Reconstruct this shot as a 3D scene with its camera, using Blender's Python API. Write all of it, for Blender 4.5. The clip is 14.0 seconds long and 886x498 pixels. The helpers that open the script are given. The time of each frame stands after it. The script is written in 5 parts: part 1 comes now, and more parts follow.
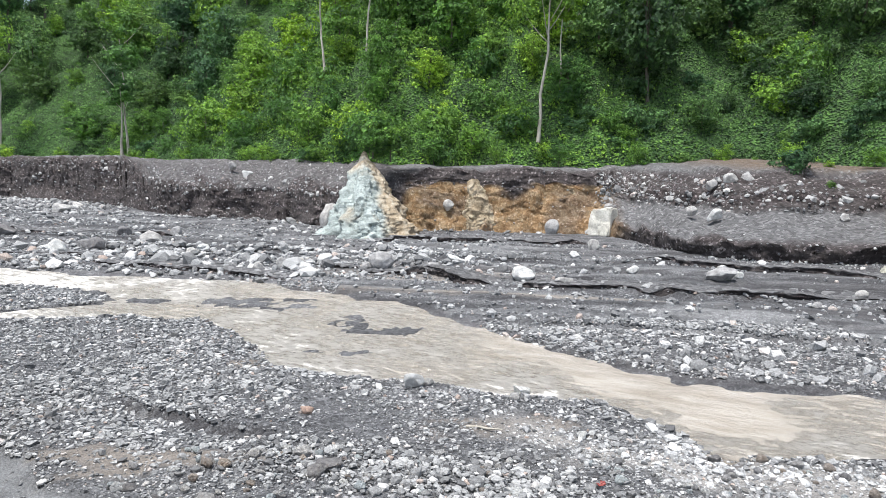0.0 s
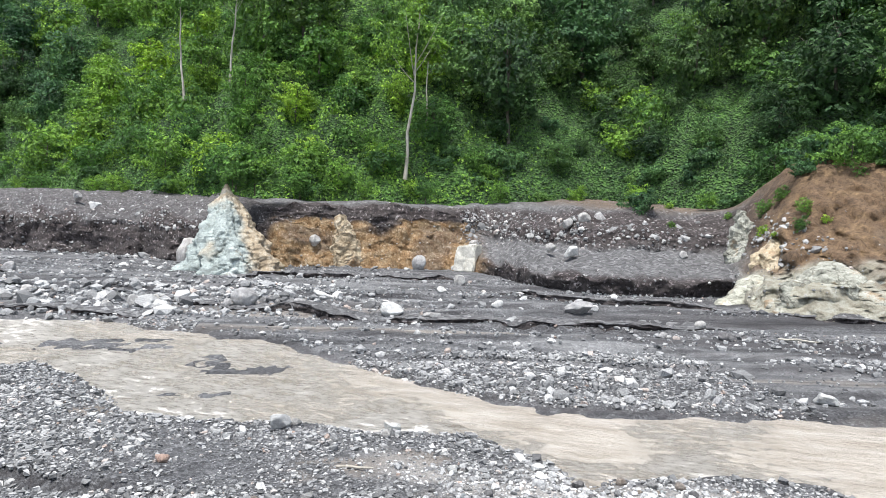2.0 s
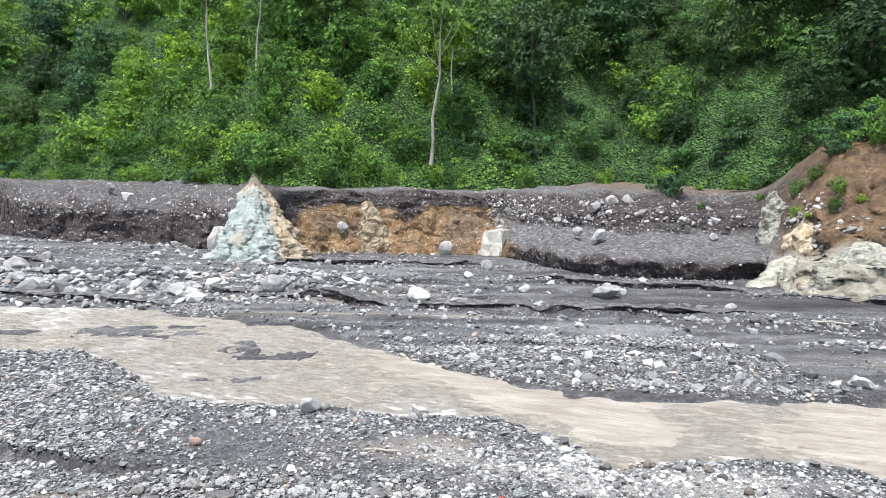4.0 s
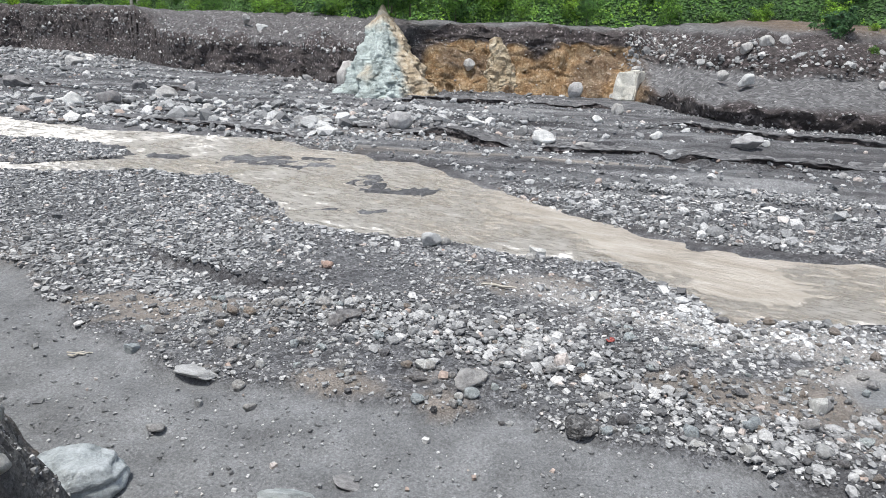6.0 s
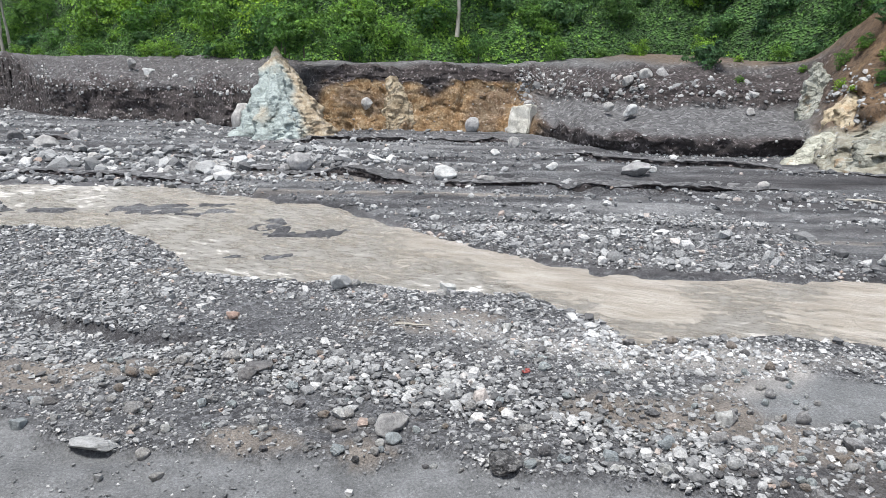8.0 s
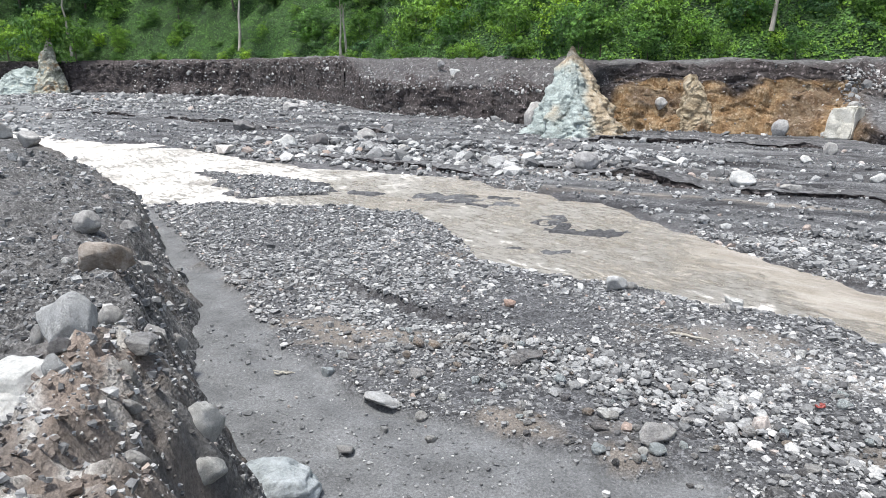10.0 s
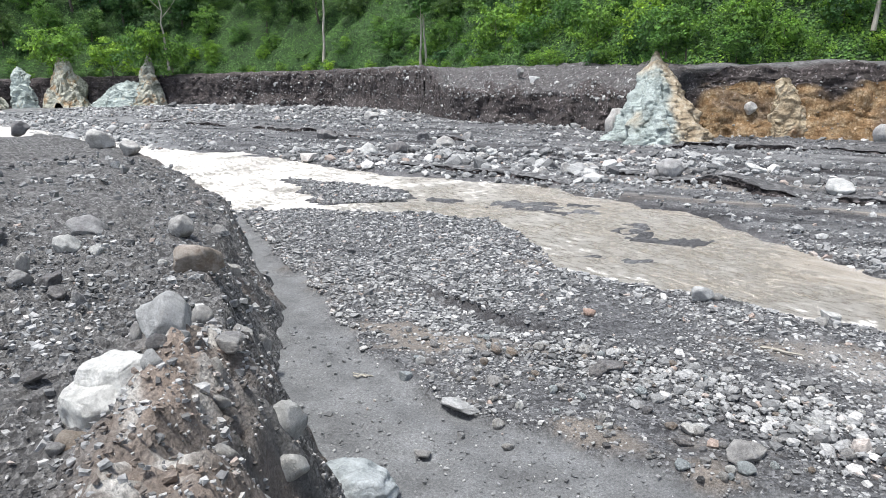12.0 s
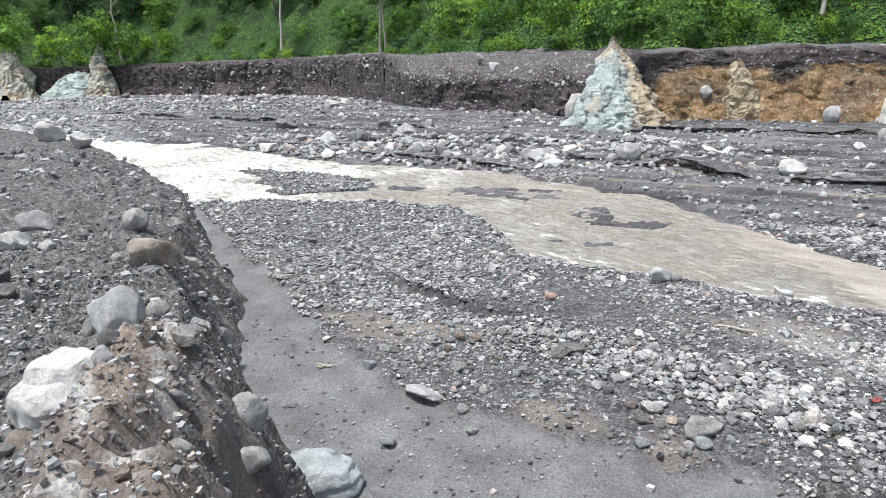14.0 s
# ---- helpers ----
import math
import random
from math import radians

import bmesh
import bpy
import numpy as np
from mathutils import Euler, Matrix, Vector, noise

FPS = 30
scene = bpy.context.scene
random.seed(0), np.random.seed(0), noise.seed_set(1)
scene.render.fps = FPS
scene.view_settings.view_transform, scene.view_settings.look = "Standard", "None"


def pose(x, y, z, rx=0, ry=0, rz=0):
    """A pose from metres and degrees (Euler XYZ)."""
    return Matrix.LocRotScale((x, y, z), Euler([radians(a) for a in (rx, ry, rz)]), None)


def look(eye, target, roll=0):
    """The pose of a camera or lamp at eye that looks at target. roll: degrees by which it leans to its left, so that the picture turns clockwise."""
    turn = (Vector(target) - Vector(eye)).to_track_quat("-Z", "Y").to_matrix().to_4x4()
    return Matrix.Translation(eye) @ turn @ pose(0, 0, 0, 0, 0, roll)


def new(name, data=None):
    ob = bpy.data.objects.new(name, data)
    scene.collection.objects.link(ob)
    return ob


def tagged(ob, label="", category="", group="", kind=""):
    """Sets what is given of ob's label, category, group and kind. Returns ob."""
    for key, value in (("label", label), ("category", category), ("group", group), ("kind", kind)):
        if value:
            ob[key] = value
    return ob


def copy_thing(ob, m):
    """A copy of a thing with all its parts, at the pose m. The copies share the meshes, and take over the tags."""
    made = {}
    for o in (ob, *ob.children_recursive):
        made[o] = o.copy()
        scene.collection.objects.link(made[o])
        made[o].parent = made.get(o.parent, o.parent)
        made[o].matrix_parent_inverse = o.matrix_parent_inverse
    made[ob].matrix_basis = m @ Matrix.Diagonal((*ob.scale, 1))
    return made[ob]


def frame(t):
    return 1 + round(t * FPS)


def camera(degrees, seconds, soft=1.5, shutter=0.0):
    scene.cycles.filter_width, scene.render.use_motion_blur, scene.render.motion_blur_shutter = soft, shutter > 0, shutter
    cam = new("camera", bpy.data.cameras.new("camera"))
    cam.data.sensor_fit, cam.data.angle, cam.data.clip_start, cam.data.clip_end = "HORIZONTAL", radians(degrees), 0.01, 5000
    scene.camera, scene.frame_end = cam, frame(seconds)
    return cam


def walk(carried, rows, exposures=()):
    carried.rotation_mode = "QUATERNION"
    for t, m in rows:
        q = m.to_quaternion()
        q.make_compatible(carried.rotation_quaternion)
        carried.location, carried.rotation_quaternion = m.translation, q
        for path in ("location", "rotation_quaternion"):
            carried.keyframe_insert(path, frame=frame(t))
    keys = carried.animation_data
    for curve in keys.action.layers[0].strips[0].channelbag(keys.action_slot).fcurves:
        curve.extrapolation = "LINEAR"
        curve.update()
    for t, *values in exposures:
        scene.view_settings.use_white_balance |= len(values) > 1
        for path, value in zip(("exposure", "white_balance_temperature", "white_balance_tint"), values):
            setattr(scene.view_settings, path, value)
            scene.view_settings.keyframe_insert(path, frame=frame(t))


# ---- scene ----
cam = camera(65.95, 14.0, soft=0.8)
PATH = [
    (0, (0.073, -0.016, 5.020), (0.0904, 1.9690, 4.7789), 0.57),
    (0.5, (-0.112, -0.046, 4.906), (0.0161, 1.9292, 4.6212), -1.96),
    (1, (0.102, -0.006, 5.011), (0.2772, 1.9571, 4.6690), 1.65),
    (1.5, (0.053, 0.058, 5.103), (0.4149, 2.0168, 4.9256), 1.13),
    (2, (-0.018, 0.031, 4.975), (0.3857, 1.9861, 4.8473), 1.66),
    (2.2, (0.009, 0.033, 4.983), (0.3857, 1.9916, 4.8325), 1.79),
    (4.3, (0.026, -0.012, 4.962), (0.3339, 1.9562, 4.7815), 0.50),
    (4.5, (-0.014, 0.009, 4.992), (0.2460, 1.9805, 4.7810), 0.81),
    (5, (-0.046, -0.050, 4.880), (-0.0348, 1.9235, 4.5578), 1.32),
    (5.5, (0.020, -0.024, 4.924), (-0.0206, 1.8993, 4.3764), 1.34),
    (6, (0.046, -0.007, 4.924), (0.0210, 1.8918, 4.2960), 1.64),
    (6.5, (0.165, 0.040, 4.930), (0.2493, 1.8926, 4.1824), 0.10),
    (7, (0.152, 0.120, 4.916), (0.4517, 1.9542, 4.1777), 1.04),
    (7.5, (0.082, 0.125, 4.942), (0.4917, 1.9596, 4.2591), 0.45),
    (8, (-0.011, 0.079, 4.980), (0.2355, 1.9927, 4.4555), 0.41),
    (8.5, (-0.079, 0.023, 4.962), (-0.1605, 1.9499, 4.4337), 0.18),
    (9, (-0.044, -0.029, 4.980), (-0.3310, 1.8849, 4.4750), -0.25),
    (9.2, (-0.044, -0.039, 4.989), (-0.3917, 1.8646, 4.4836), -0.41),
    (11.3, (-0.061, -0.028, 4.929), (-0.7610, 1.7645, 4.3845), -0.39),
    (11.5, (-0.080, -0.035, 4.934), (-0.7867, 1.7585, 4.4002), -0.63),
    (12, (-0.078, -0.048, 4.948), (-0.8358, 1.7343, 4.4471), -1.40),
    (12.5, (-0.068, -0.065, 4.954), (-0.8721, 1.7033, 4.4781), -1.77),
    (13, (-0.028, -0.052, 4.947), (-0.7961, 1.7312, 4.4672), -2.89),
    (13.5, (-0.022, -0.032, 4.944), (-0.7436, 1.7668, 4.4513), -2.68),
    (14, (-0.020, -0.020, 4.930), (-0.6794, 1.7901, 4.3923), -1.97),
]
EXPOSURES = [(0, 0.64), (2, 0.68), (4.5, 0.76), (5, 0.79), (5.5, 0.57), (6, 0.43), (6.5, 0.42), (7.5, 0.41), (8.2, 0.43), (9, 0.51), (14, 0.54)]
walk(cam, [(t, look(e, a, r)) for t, e, a, r in PATH], EXPOSURES)

# ---- world and sun ----
SUN_ELEVATION, SUN_AZIMUTH = radians(74), radians(-140)   # azimuth from +y towards +x
world = bpy.data.worlds.new("sky")
scene.world = world
world.use_nodes = True
wn, wl = world.node_tree.nodes, world.node_tree.links
sky = wn.new("ShaderNodeTexSky")
sky.sky_type, sky.sun_disc = "NISHITA", False
sky.sun_elevation, sky.sun_rotation = SUN_ELEVATION, SUN_AZIMUTH
sky.air_density, sky.dust_density, sky.ozone_density = 1.0, 1.6, 1.0
veil = wn.new("ShaderNodeHueSaturation")      # thin cloud takes most of the blue out
veil.inputs["Saturation"].default_value = 0.6
wl.new(sky.outputs[0], veil.inputs["Color"])
wl.new(veil.outputs[0], wn["Background"].inputs["Color"])
wn["Background"].inputs["Strength"].default_value = 0.165
sun = new("sun", bpy.data.lights.new("sun", "SUN"))
sun.data.energy, sun.data.angle, sun.data.color = 3.2, radians(7), (1.0, 0.98, 0.94)
sun.matrix_world = look((0, 0, 0), (-math.sin(SUN_AZIMUTH) * math.cos(SUN_ELEVATION), -math.cos(SUN_AZIMUTH) * math.cos(SUN_ELEVATION), -math.sin(SUN_ELEVATION)))

# ---- tools ----
rng = np.random.default_rng(7)


def _hash(i, j, seed):
    n = (i.astype(np.int64) * 374761393 + j.astype(np.int64) * 668265263 + seed * 974711) & 0xFFFFFFFF
    n = ((n ^ (n >> 13)) * 1274126177) & 0xFFFFFFFF
    return ((n ^ (n >> 16)) & 0xFFFF) / 65535.0


def vnoise(x, y, seed=0):
    """Smooth value noise, -1 to 1, on arrays."""
    i, j = np.floor(x), np.floor(y)
    u, v = x - i, y - j
    u, v = u * u * (3 - 2 * u), v * v * (3 - 2 * v)
    a, b = _hash(i, j, seed), _hash(i + 1, j, seed)
    c, d = _hash(i, j + 1, seed), _hash(i + 1, j + 1, seed)
    return 2 * ((a * (1 - u) + b * u) * (1 - v) + (c * (1 - u) + d * u) * v) - 1


def fbm(x, y, octaves=4, seed=0, gain=0.5):
    out, amp = 0 * x, 1.0
    for k in range(octaves):
        out = out + amp * vnoise(x + 17.3 * k, y - 9.1 * k, seed + k)
        amp *= gain
        x, y = 1.62 * x - 1.18 * y, 1.18 * x + 1.62 * y
    return out


def fbm3(p, octaves=4, seed=0, gain=0.5):
    """Noise in space for rows of places, from three slanted sheets."""
    x, y, z = p[:, 0], p[:, 1], p[:, 2]
    return 0.6 * (fbm(x + 0.31 * z, y + 0.27 * x, octaves, seed, gain) + fbm(y - 0.23 * x, z + 0.37 * y, octaves, seed + 40, gain) + fbm(z + 0.29 * y, x - 0.33 * z, octaves, seed + 80, gain))


def smooth(a, b, x):
    u = np.clip((x - a) / (b - a), 0, 1)
    return u * u * (3 - 2 * u)


def along(x, y, line):
    """For points and an open line: the distance, signed (positive on the line's left), and the place along it in vertices."""
    best, side, place = np.full(x.shape, 1e9), np.ones(x.shape), np.zeros(x.shape)
    for k in range(len(line) - 1):
        (ax, ay), (bx, by) = line[k][:2], line[k + 1][:2]
        ex, ey = bx - ax, by - ay
        u = np.clip(((x - ax) * ex + (y - ay) * ey) / (ex * ex + ey * ey), 0, 1)
        d = np.hypot(x - ax - u * ex, y - ay - u * ey)
        near = d < best
        best = np.where(near, d, best)
        side = np.where(near, np.sign(ex * (y - ay) - ey * (x - ax)), side)
        place = np.where(near, k + u, place)
    return best * np.where(side == 0, 1, side), place


def inside(x, y, ring):
    hit = np.zeros(x.shape, bool)
    for (ax, ay), (bx, by) in zip(ring, ring[1:] + ring[:1]):
        if ay != by:
            hit ^= ((ay > y) != (by > y)) & (x < (bx - ax) * (y - ay) / (by - ay) + ax)
    return hit


def mesh_of(name, verts, faces, material, smooth_shade=True):
    """A mesh from arrays of places and of equal-sided faces."""
    me = bpy.data.meshes.new(name)
    verts, faces = np.asarray(verts, np.float32), np.asarray(faces, np.int32)
    n, k = faces.shape
    me.vertices.add(len(verts))
    me.vertices.foreach_set("co", verts.ravel())
    me.loops.add(n * k)
    me.loops.foreach_set("vertex_index", faces.ravel())
    me.polygons.add(n)
    me.polygons.foreach_set("loop_start", np.arange(0, n * k, k, dtype=np.int32))
    me.polygons.foreach_set("loop_total", np.full(n, k, np.int32))
    me.update(calc_edges=True)
    me.polygons.foreach_set("use_smooth", np.full(n, smooth_shade))
    if material:
        me.materials.append(material)
    return me


def sheet(name, X, Y, Z, material, keep=None):
    """A mesh over a grid of places; keep: which vertices stay."""
    r, c = X.shape
    idx = np.arange(r * c).reshape(r, c)
    q = np.stack([idx[:-1, :-1], idx[:-1, 1:], idx[1:, 1:], idx[1:, :-1]], -1).reshape(-1, 4)
    v = np.stack([X, Y, Z], -1).reshape(-1, 3)
    if keep is not None:
        q = q[keep.ravel()[q].any(1)]
        used = np.unique(q)
        back = np.full(len(v), -1)
        back[used] = np.arange(len(used))
        q, v = back[q], v[used]
    return mesh_of(name, v, q, material)


def places_of(me):
    co = np.empty(len(me.vertices) * 3, np.float32)
    me.vertices.foreach_get("co", co)
    return co.reshape(-1, 3).astype(float)


def mark(me, name, values):
    """A value for each vertex, by which a material can tell kinds of ground apart."""
    me.attributes.new(name, "FLOAT", "POINT").data.foreach_set("value", np.asarray(values, np.float32).ravel())


def spread(lo, hi, fine, grow, centre):
    """Grid lines from lo to hi, fine apart at the centre and wider with distance from it."""
    out = []
    for sign, end in ((-1, lo), (1, hi)):
        p, row = centre, []
        while (p - end) * sign < 0:
            p += sign * (fine + grow * abs(p - centre))
            row.append(p)
        out.append(row)
    return np.array(out[0][::-1] + [centre] + out[1])


# ---- materials ----
def material(name, rough=0.9):
    m = bpy.data.materials.new(name)
    m.use_nodes = True
    b = m.node_tree.nodes["Principled BSDF"]
    b.inputs["Roughness"].default_value = rough
    return m, m.node_tree.nodes, m.node_tree.links, b


def node(nodes, links, kind, ins=(), **props):
    n = nodes.new(kind)
    for k, v in props.items():
        if k == "operation":
            n.operation = v
        elif k == "blend_type":
            n.blend_type = v
        elif k == "data_type":
            n.data_type = v
        elif k == "attribute_name":
            n.attribute_name = v
        elif k == "feature":
            n.feature = v
    for key, val in dict(ins).items():
        if isinstance(val, bpy.types.NodeSocket):
            links.new(val, n.inputs[key])
        else:
            n.inputs[key].default_value = val
    return n


def noise_tex(nodes, links, scale, detail=4.0, rough=0.6, vec=None, stretch=None):
    if vec is None:
        vec = nodes.new("ShaderNodeNewGeometry").outputs["Position"]
    if stretch:
        if len(stretch) > 3:
            vec = node(nodes, links, "ShaderNodeMapping", {"Vector": vec, "Rotation": (0, 0, radians(stretch[3]))}).outputs[0]
        vec = node(nodes, links, "ShaderNodeMapping", {"Vector": vec, "Scale": stretch[:3]}).outputs[0]
    return node(nodes, links, "ShaderNodeTexNoise", {"Vector": vec, "Scale": scale, "Detail": detail, "Roughness": rough}).outputs["Fac"]


def one(nodes, links, colour):
    """One evenly spread value of a random colour."""
    return node(nodes, links, "ShaderNodeSeparateColor", {0: colour}).outputs[0]


def ramp(nodes, links, fac, stops):
    r = nodes.new("ShaderNodeValToRGB")
    links.new(fac, r.inputs[0])
    e = r.color_ramp.elements
    while len(e) < len(stops):
        e.new(0.5)
    for el, (p, c) in zip(e, stops):
        el.position = p
        el.color = (*c, 1) if len(c) == 3 else c
    return r.outputs[0]


def mix(nodes, links, fac, a, b, kind="MIX"):
    n = nodes.new("ShaderNodeMix")
    n.data_type, n.blend_type = "RGBA", kind
    for sock, val in ((n.inputs[0], fac), (n.inputs[6], a), (n.inputs[7], b)):
        if isinstance(val, bpy.types.NodeSocket):
            links.new(val, sock)
        else:
            sock.default_value = (*val, 1) if isinstance(val, tuple) else val
    return n.outputs[2]


def bump(nodes, links, height, strength, distance, b):
    n = node(nodes, links, "ShaderNodeBump", {"Height": height, "Strength": strength, "Distance": distance})
    links.new(n.outputs[0], b.inputs["Normal"])


def attr(nodes, links, name):
    return node(nodes, links, "ShaderNodeAttribute", {}, attribute_name=name).outputs["Fac"]


def grit_material(name, dark, light, sand, extra=None):
    """Volcanic gravel and sand: speckled by stones of two sizes, with sandier patches where the mesh is marked."""
    m, N, L, b = material(name, 0.85)
    P = N.new("ShaderNodeNewGeometry").outputs["Position"]
    big = noise_tex(N, L, 0.35, 5)
    fine = noise_tex(N, L, 9.0, 6, 0.7)
    coarse = node(N, L, "ShaderNodeTexVoronoi", {"Vector": P, "Scale": 10.0, "Randomness": 1.0})
    small = node(N, L, "ShaderNodeTexVoronoi", {"Vector": P, "Scale": 27.0, "Randomness": 1.0})
    half = tuple((d + l) / 2 for d, l in zip(dark, light))
    c1 = ramp(N, L, one(N, L, coarse.outputs["Color"]), [(0.1, dark), (0.6, half), (0.95, light)])
    c2 = ramp(N, L, one(N, L, small.outputs["Color"]), [(0.1, dark), (0.6, half), (0.9, light), (0.99, tuple(1.5 * c for c in light))])
    pick = ramp(N, L, noise_tex(N, L, 2.3, 5, 0.7), [(0.42, (0, 0, 0)), (0.58, (1, 1, 1))])
    col = mix(N, L, pick, c1, c2)
    col = mix(N, L, ramp(N, L, fine, [(0.48, (0, 0, 0)), (0.7, (0.8, 0.8, 0.8))]), col, dark)
    col = mix(N, L, ramp(N, L, big, [(0.4, (0, 0, 0)), (0.75, (0.3, 0.3, 0.3))]), col, sand)
    grain = noise_tex(N, L, 38.0, 4, 0.8)
    s_tone = ramp(N, L, noise_tex(N, L, 1.1, 6, 0.7), [(0.3, tuple(0.62 * c for c in sand)), (0.7, tuple(1.3 * c for c in sand))])
    s_fine = mix(N, L, 1.0, s_tone, ramp(N, L, grain, [(0.3, (0.72, 0.72, 0.72)), (0.6, (1.04, 1.04, 1.04)), (0.76, (1.7, 1.7, 1.7))]), "MULTIPLY")
    is_sand = attr(N, L, "sand")
    col = mix(N, L, is_sand, col, s_fine)
    if extra:
        for key, colour in extra.items():
            tone = mix(N, L, ramp(N, L, noise_tex(N, L, 1.3, 6, 0.7), [(0.3, (0, 0, 0)), (0.7, (1, 1, 1))]), tuple(0.6 * c for c in colour), tuple(min(1, (1.9 if key == "earth" else 1.25) * c) for c in colour))
            col = mix(N, L, attr(N, L, key), col, tone)
    col = mix(N, L, 1.0, col, ramp(N, L, noise_tex(N, L, 26.0, 5, 0.85), [(0.32, (0.5, 0.5, 0.5)), (0.5, (1, 1, 1)), (0.66, (1.55, 1.55, 1.55))]), "MULTIPLY")
    band = ramp(N, L, noise_tex(N, L, 1.0, 6, 0.65, stretch=(0.09, 1.0, 1.0, 14)), [(0.38, (0.5, 0.49, 0.5)), (0.5, (1, 1, 1)), (0.62, (1.5, 1.48, 1.45))])
    col = mix(N, L, attr(N, L, "far"), col, mix(N, L, 1.0, col, band, "MULTIPLY"))
    L.new(col, b.inputs["Base Color"])
    h = node(N, L, "ShaderNodeMath", {0: small.outputs["Distance"], 1: 0.6, 2: fine}, operation="MULTIPLY_ADD").outputs[0]
    rest = node(N, L, "ShaderNodeMath", {0: 1.0, 1: is_sand}, operation="SUBTRACT").outputs[0]
    h = node(N, L, "ShaderNodeMath", {0: h, 1: rest}, operation="MULTIPLY").outputs[0]
    h = node(N, L, "ShaderNodeMath", {0: grain, 1: 0.35, 2: h}, operation="MULTIPLY_ADD").outputs[0]
    bump(N, L, h, 1.0, 0.06, b)
    return m


# the last, near-black tone colours damp ground and painted shade at cut edges
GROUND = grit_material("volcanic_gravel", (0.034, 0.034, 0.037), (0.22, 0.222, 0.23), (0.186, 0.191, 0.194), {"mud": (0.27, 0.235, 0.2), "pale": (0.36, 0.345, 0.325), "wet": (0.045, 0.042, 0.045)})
BANK = grit_material("loose_ash_bank", (0.036, 0.035, 0.036), (0.26, 0.257, 0.252), (0.12, 0.117, 0.114), {"earth": (0.19, 0.152, 0.125), "crust": (0.5, 0.485, 0.455)})


def cliff_material():
    m, N, L, b = material("cut_bank", 0.9)
    fine = noise_tex(N, L, 3.0, 8, 0.75)
    band = noise_tex(N, L, 1.0, 6, 0.7, stretch=(0.15, 0.15, 2.2))
    ash = ramp(N, L, fine, [(0.3, (0.02, 0.0155, 0.0155)), (0.55, (0.06, 0.047, 0.046)), (0.75, (0.14, 0.12, 0.113))])
    ash = mix(N, L, ramp(N, L, band, [(0.4, (0, 0, 0)), (0.7, (0.7, 0.7, 0.7))]), ash, (0.11, 0.098, 0.094))
    clay = ramp(N, L, noise_tex(N, L, 1.5, 8, 0.75), [(0.25, (0.12, 0.07, 0.04)), (0.44, (0.29, 0.175, 0.08)), (0.62, (0.42, 0.315, 0.19)), (0.8, (0.2, 0.13, 0.085))])
    peb = node(N, L, "ShaderNodeTexVoronoi", {"Vector": N.new("ShaderNodeNewGeometry").outputs["Position"], "Scale": 4.5})
    grey = ramp(N, L, one(N, L, peb.outputs["Color"]), [(0.15, (0.05, 0.05, 0.053)), (0.6, (0.145, 0.145, 0.15)), (0.92, (0.36, 0.36, 0.36))])
    grey = mix(N, L, ramp(N, L, fine, [(0.35, (0, 0, 0)), (0.65, (1, 1, 1))]), grey, (0.16, 0.158, 0.16))
    tan = ramp(N, L, noise_tex(N, L, 1.6, 8, 0.75), [(0.28, (0.16, 0.135, 0.1)), (0.5, (0.38, 0.36, 0.285)), (0.66, (0.54, 0.54, 0.47))])
    soil = ramp(N, L, noise_tex(N, L, 0.8, 8, 0.75), [(0.3, (0.075, 0.048, 0.03)), (0.52, (0.175, 0.112, 0.064)), (0.68, (0.3, 0.2, 0.105))])
    clay = mix(N, L, 1.0, clay, ramp(N, L, noise_tex(N, L, 7.0, 6, 0.8), [(0.35, (0.55, 0.52, 0.5)), (0.65, (1.25, 1.25, 1.25))]), "MULTIPLY")
    chips = node(N, L, "ShaderNodeTexVoronoi", {"Vector": N.new("ShaderNodeNewGeometry").outputs["Position"], "Scale": 7.0})
    clay = mix(N, L, 1.0, clay, ramp(N, L, one(N, L, chips.outputs["Color"]), [(0.1, (0.75, 0.73, 0.7)), (0.6, (1, 1, 1)), (0.9, (1.2, 1.25, 1.35)), (0.97, (1.5, 1.65, 2.0))]), "MULTIPLY")
    ash = mix(N, L, 1.0, ash, ramp(N, L, one(N, L, chips.outputs["Color"]), [(0.1, (0.6, 0.6, 0.6)), (0.7, (1, 1, 1)), (0.92, (1.7, 1.75, 1.8)), (0.98, (4, 4.2, 4.3))]), "MULTIPLY")
    soil = mix(N, L, 1.0, soil, ramp(N, L, noise_tex(N, L, 3.5, 7, 0.8), [(0.36, (0.45, 0.43, 0.4)), (0.5, (1, 1, 1)), (0.64, (1.5, 1.5, 1.5))]), "MULTIPLY")
    col = mix(N, L, attr(N, L, "clay"), ash, clay)
    col = mix(N, L, attr(N, L, "gravel"), col, grey)
    col = mix(N, L, attr(N, L, "tan"), col, tan)
    col = mix(N, L, attr(N, L, "soil"), col, soil)
    L.new(col, b.inputs["Base Color"])
    bump(N, L, noise_tex(N, L, 6.0, 8, 0.75), 1.0, 0.2, b)
    return m


CLIFF = cliff_material()


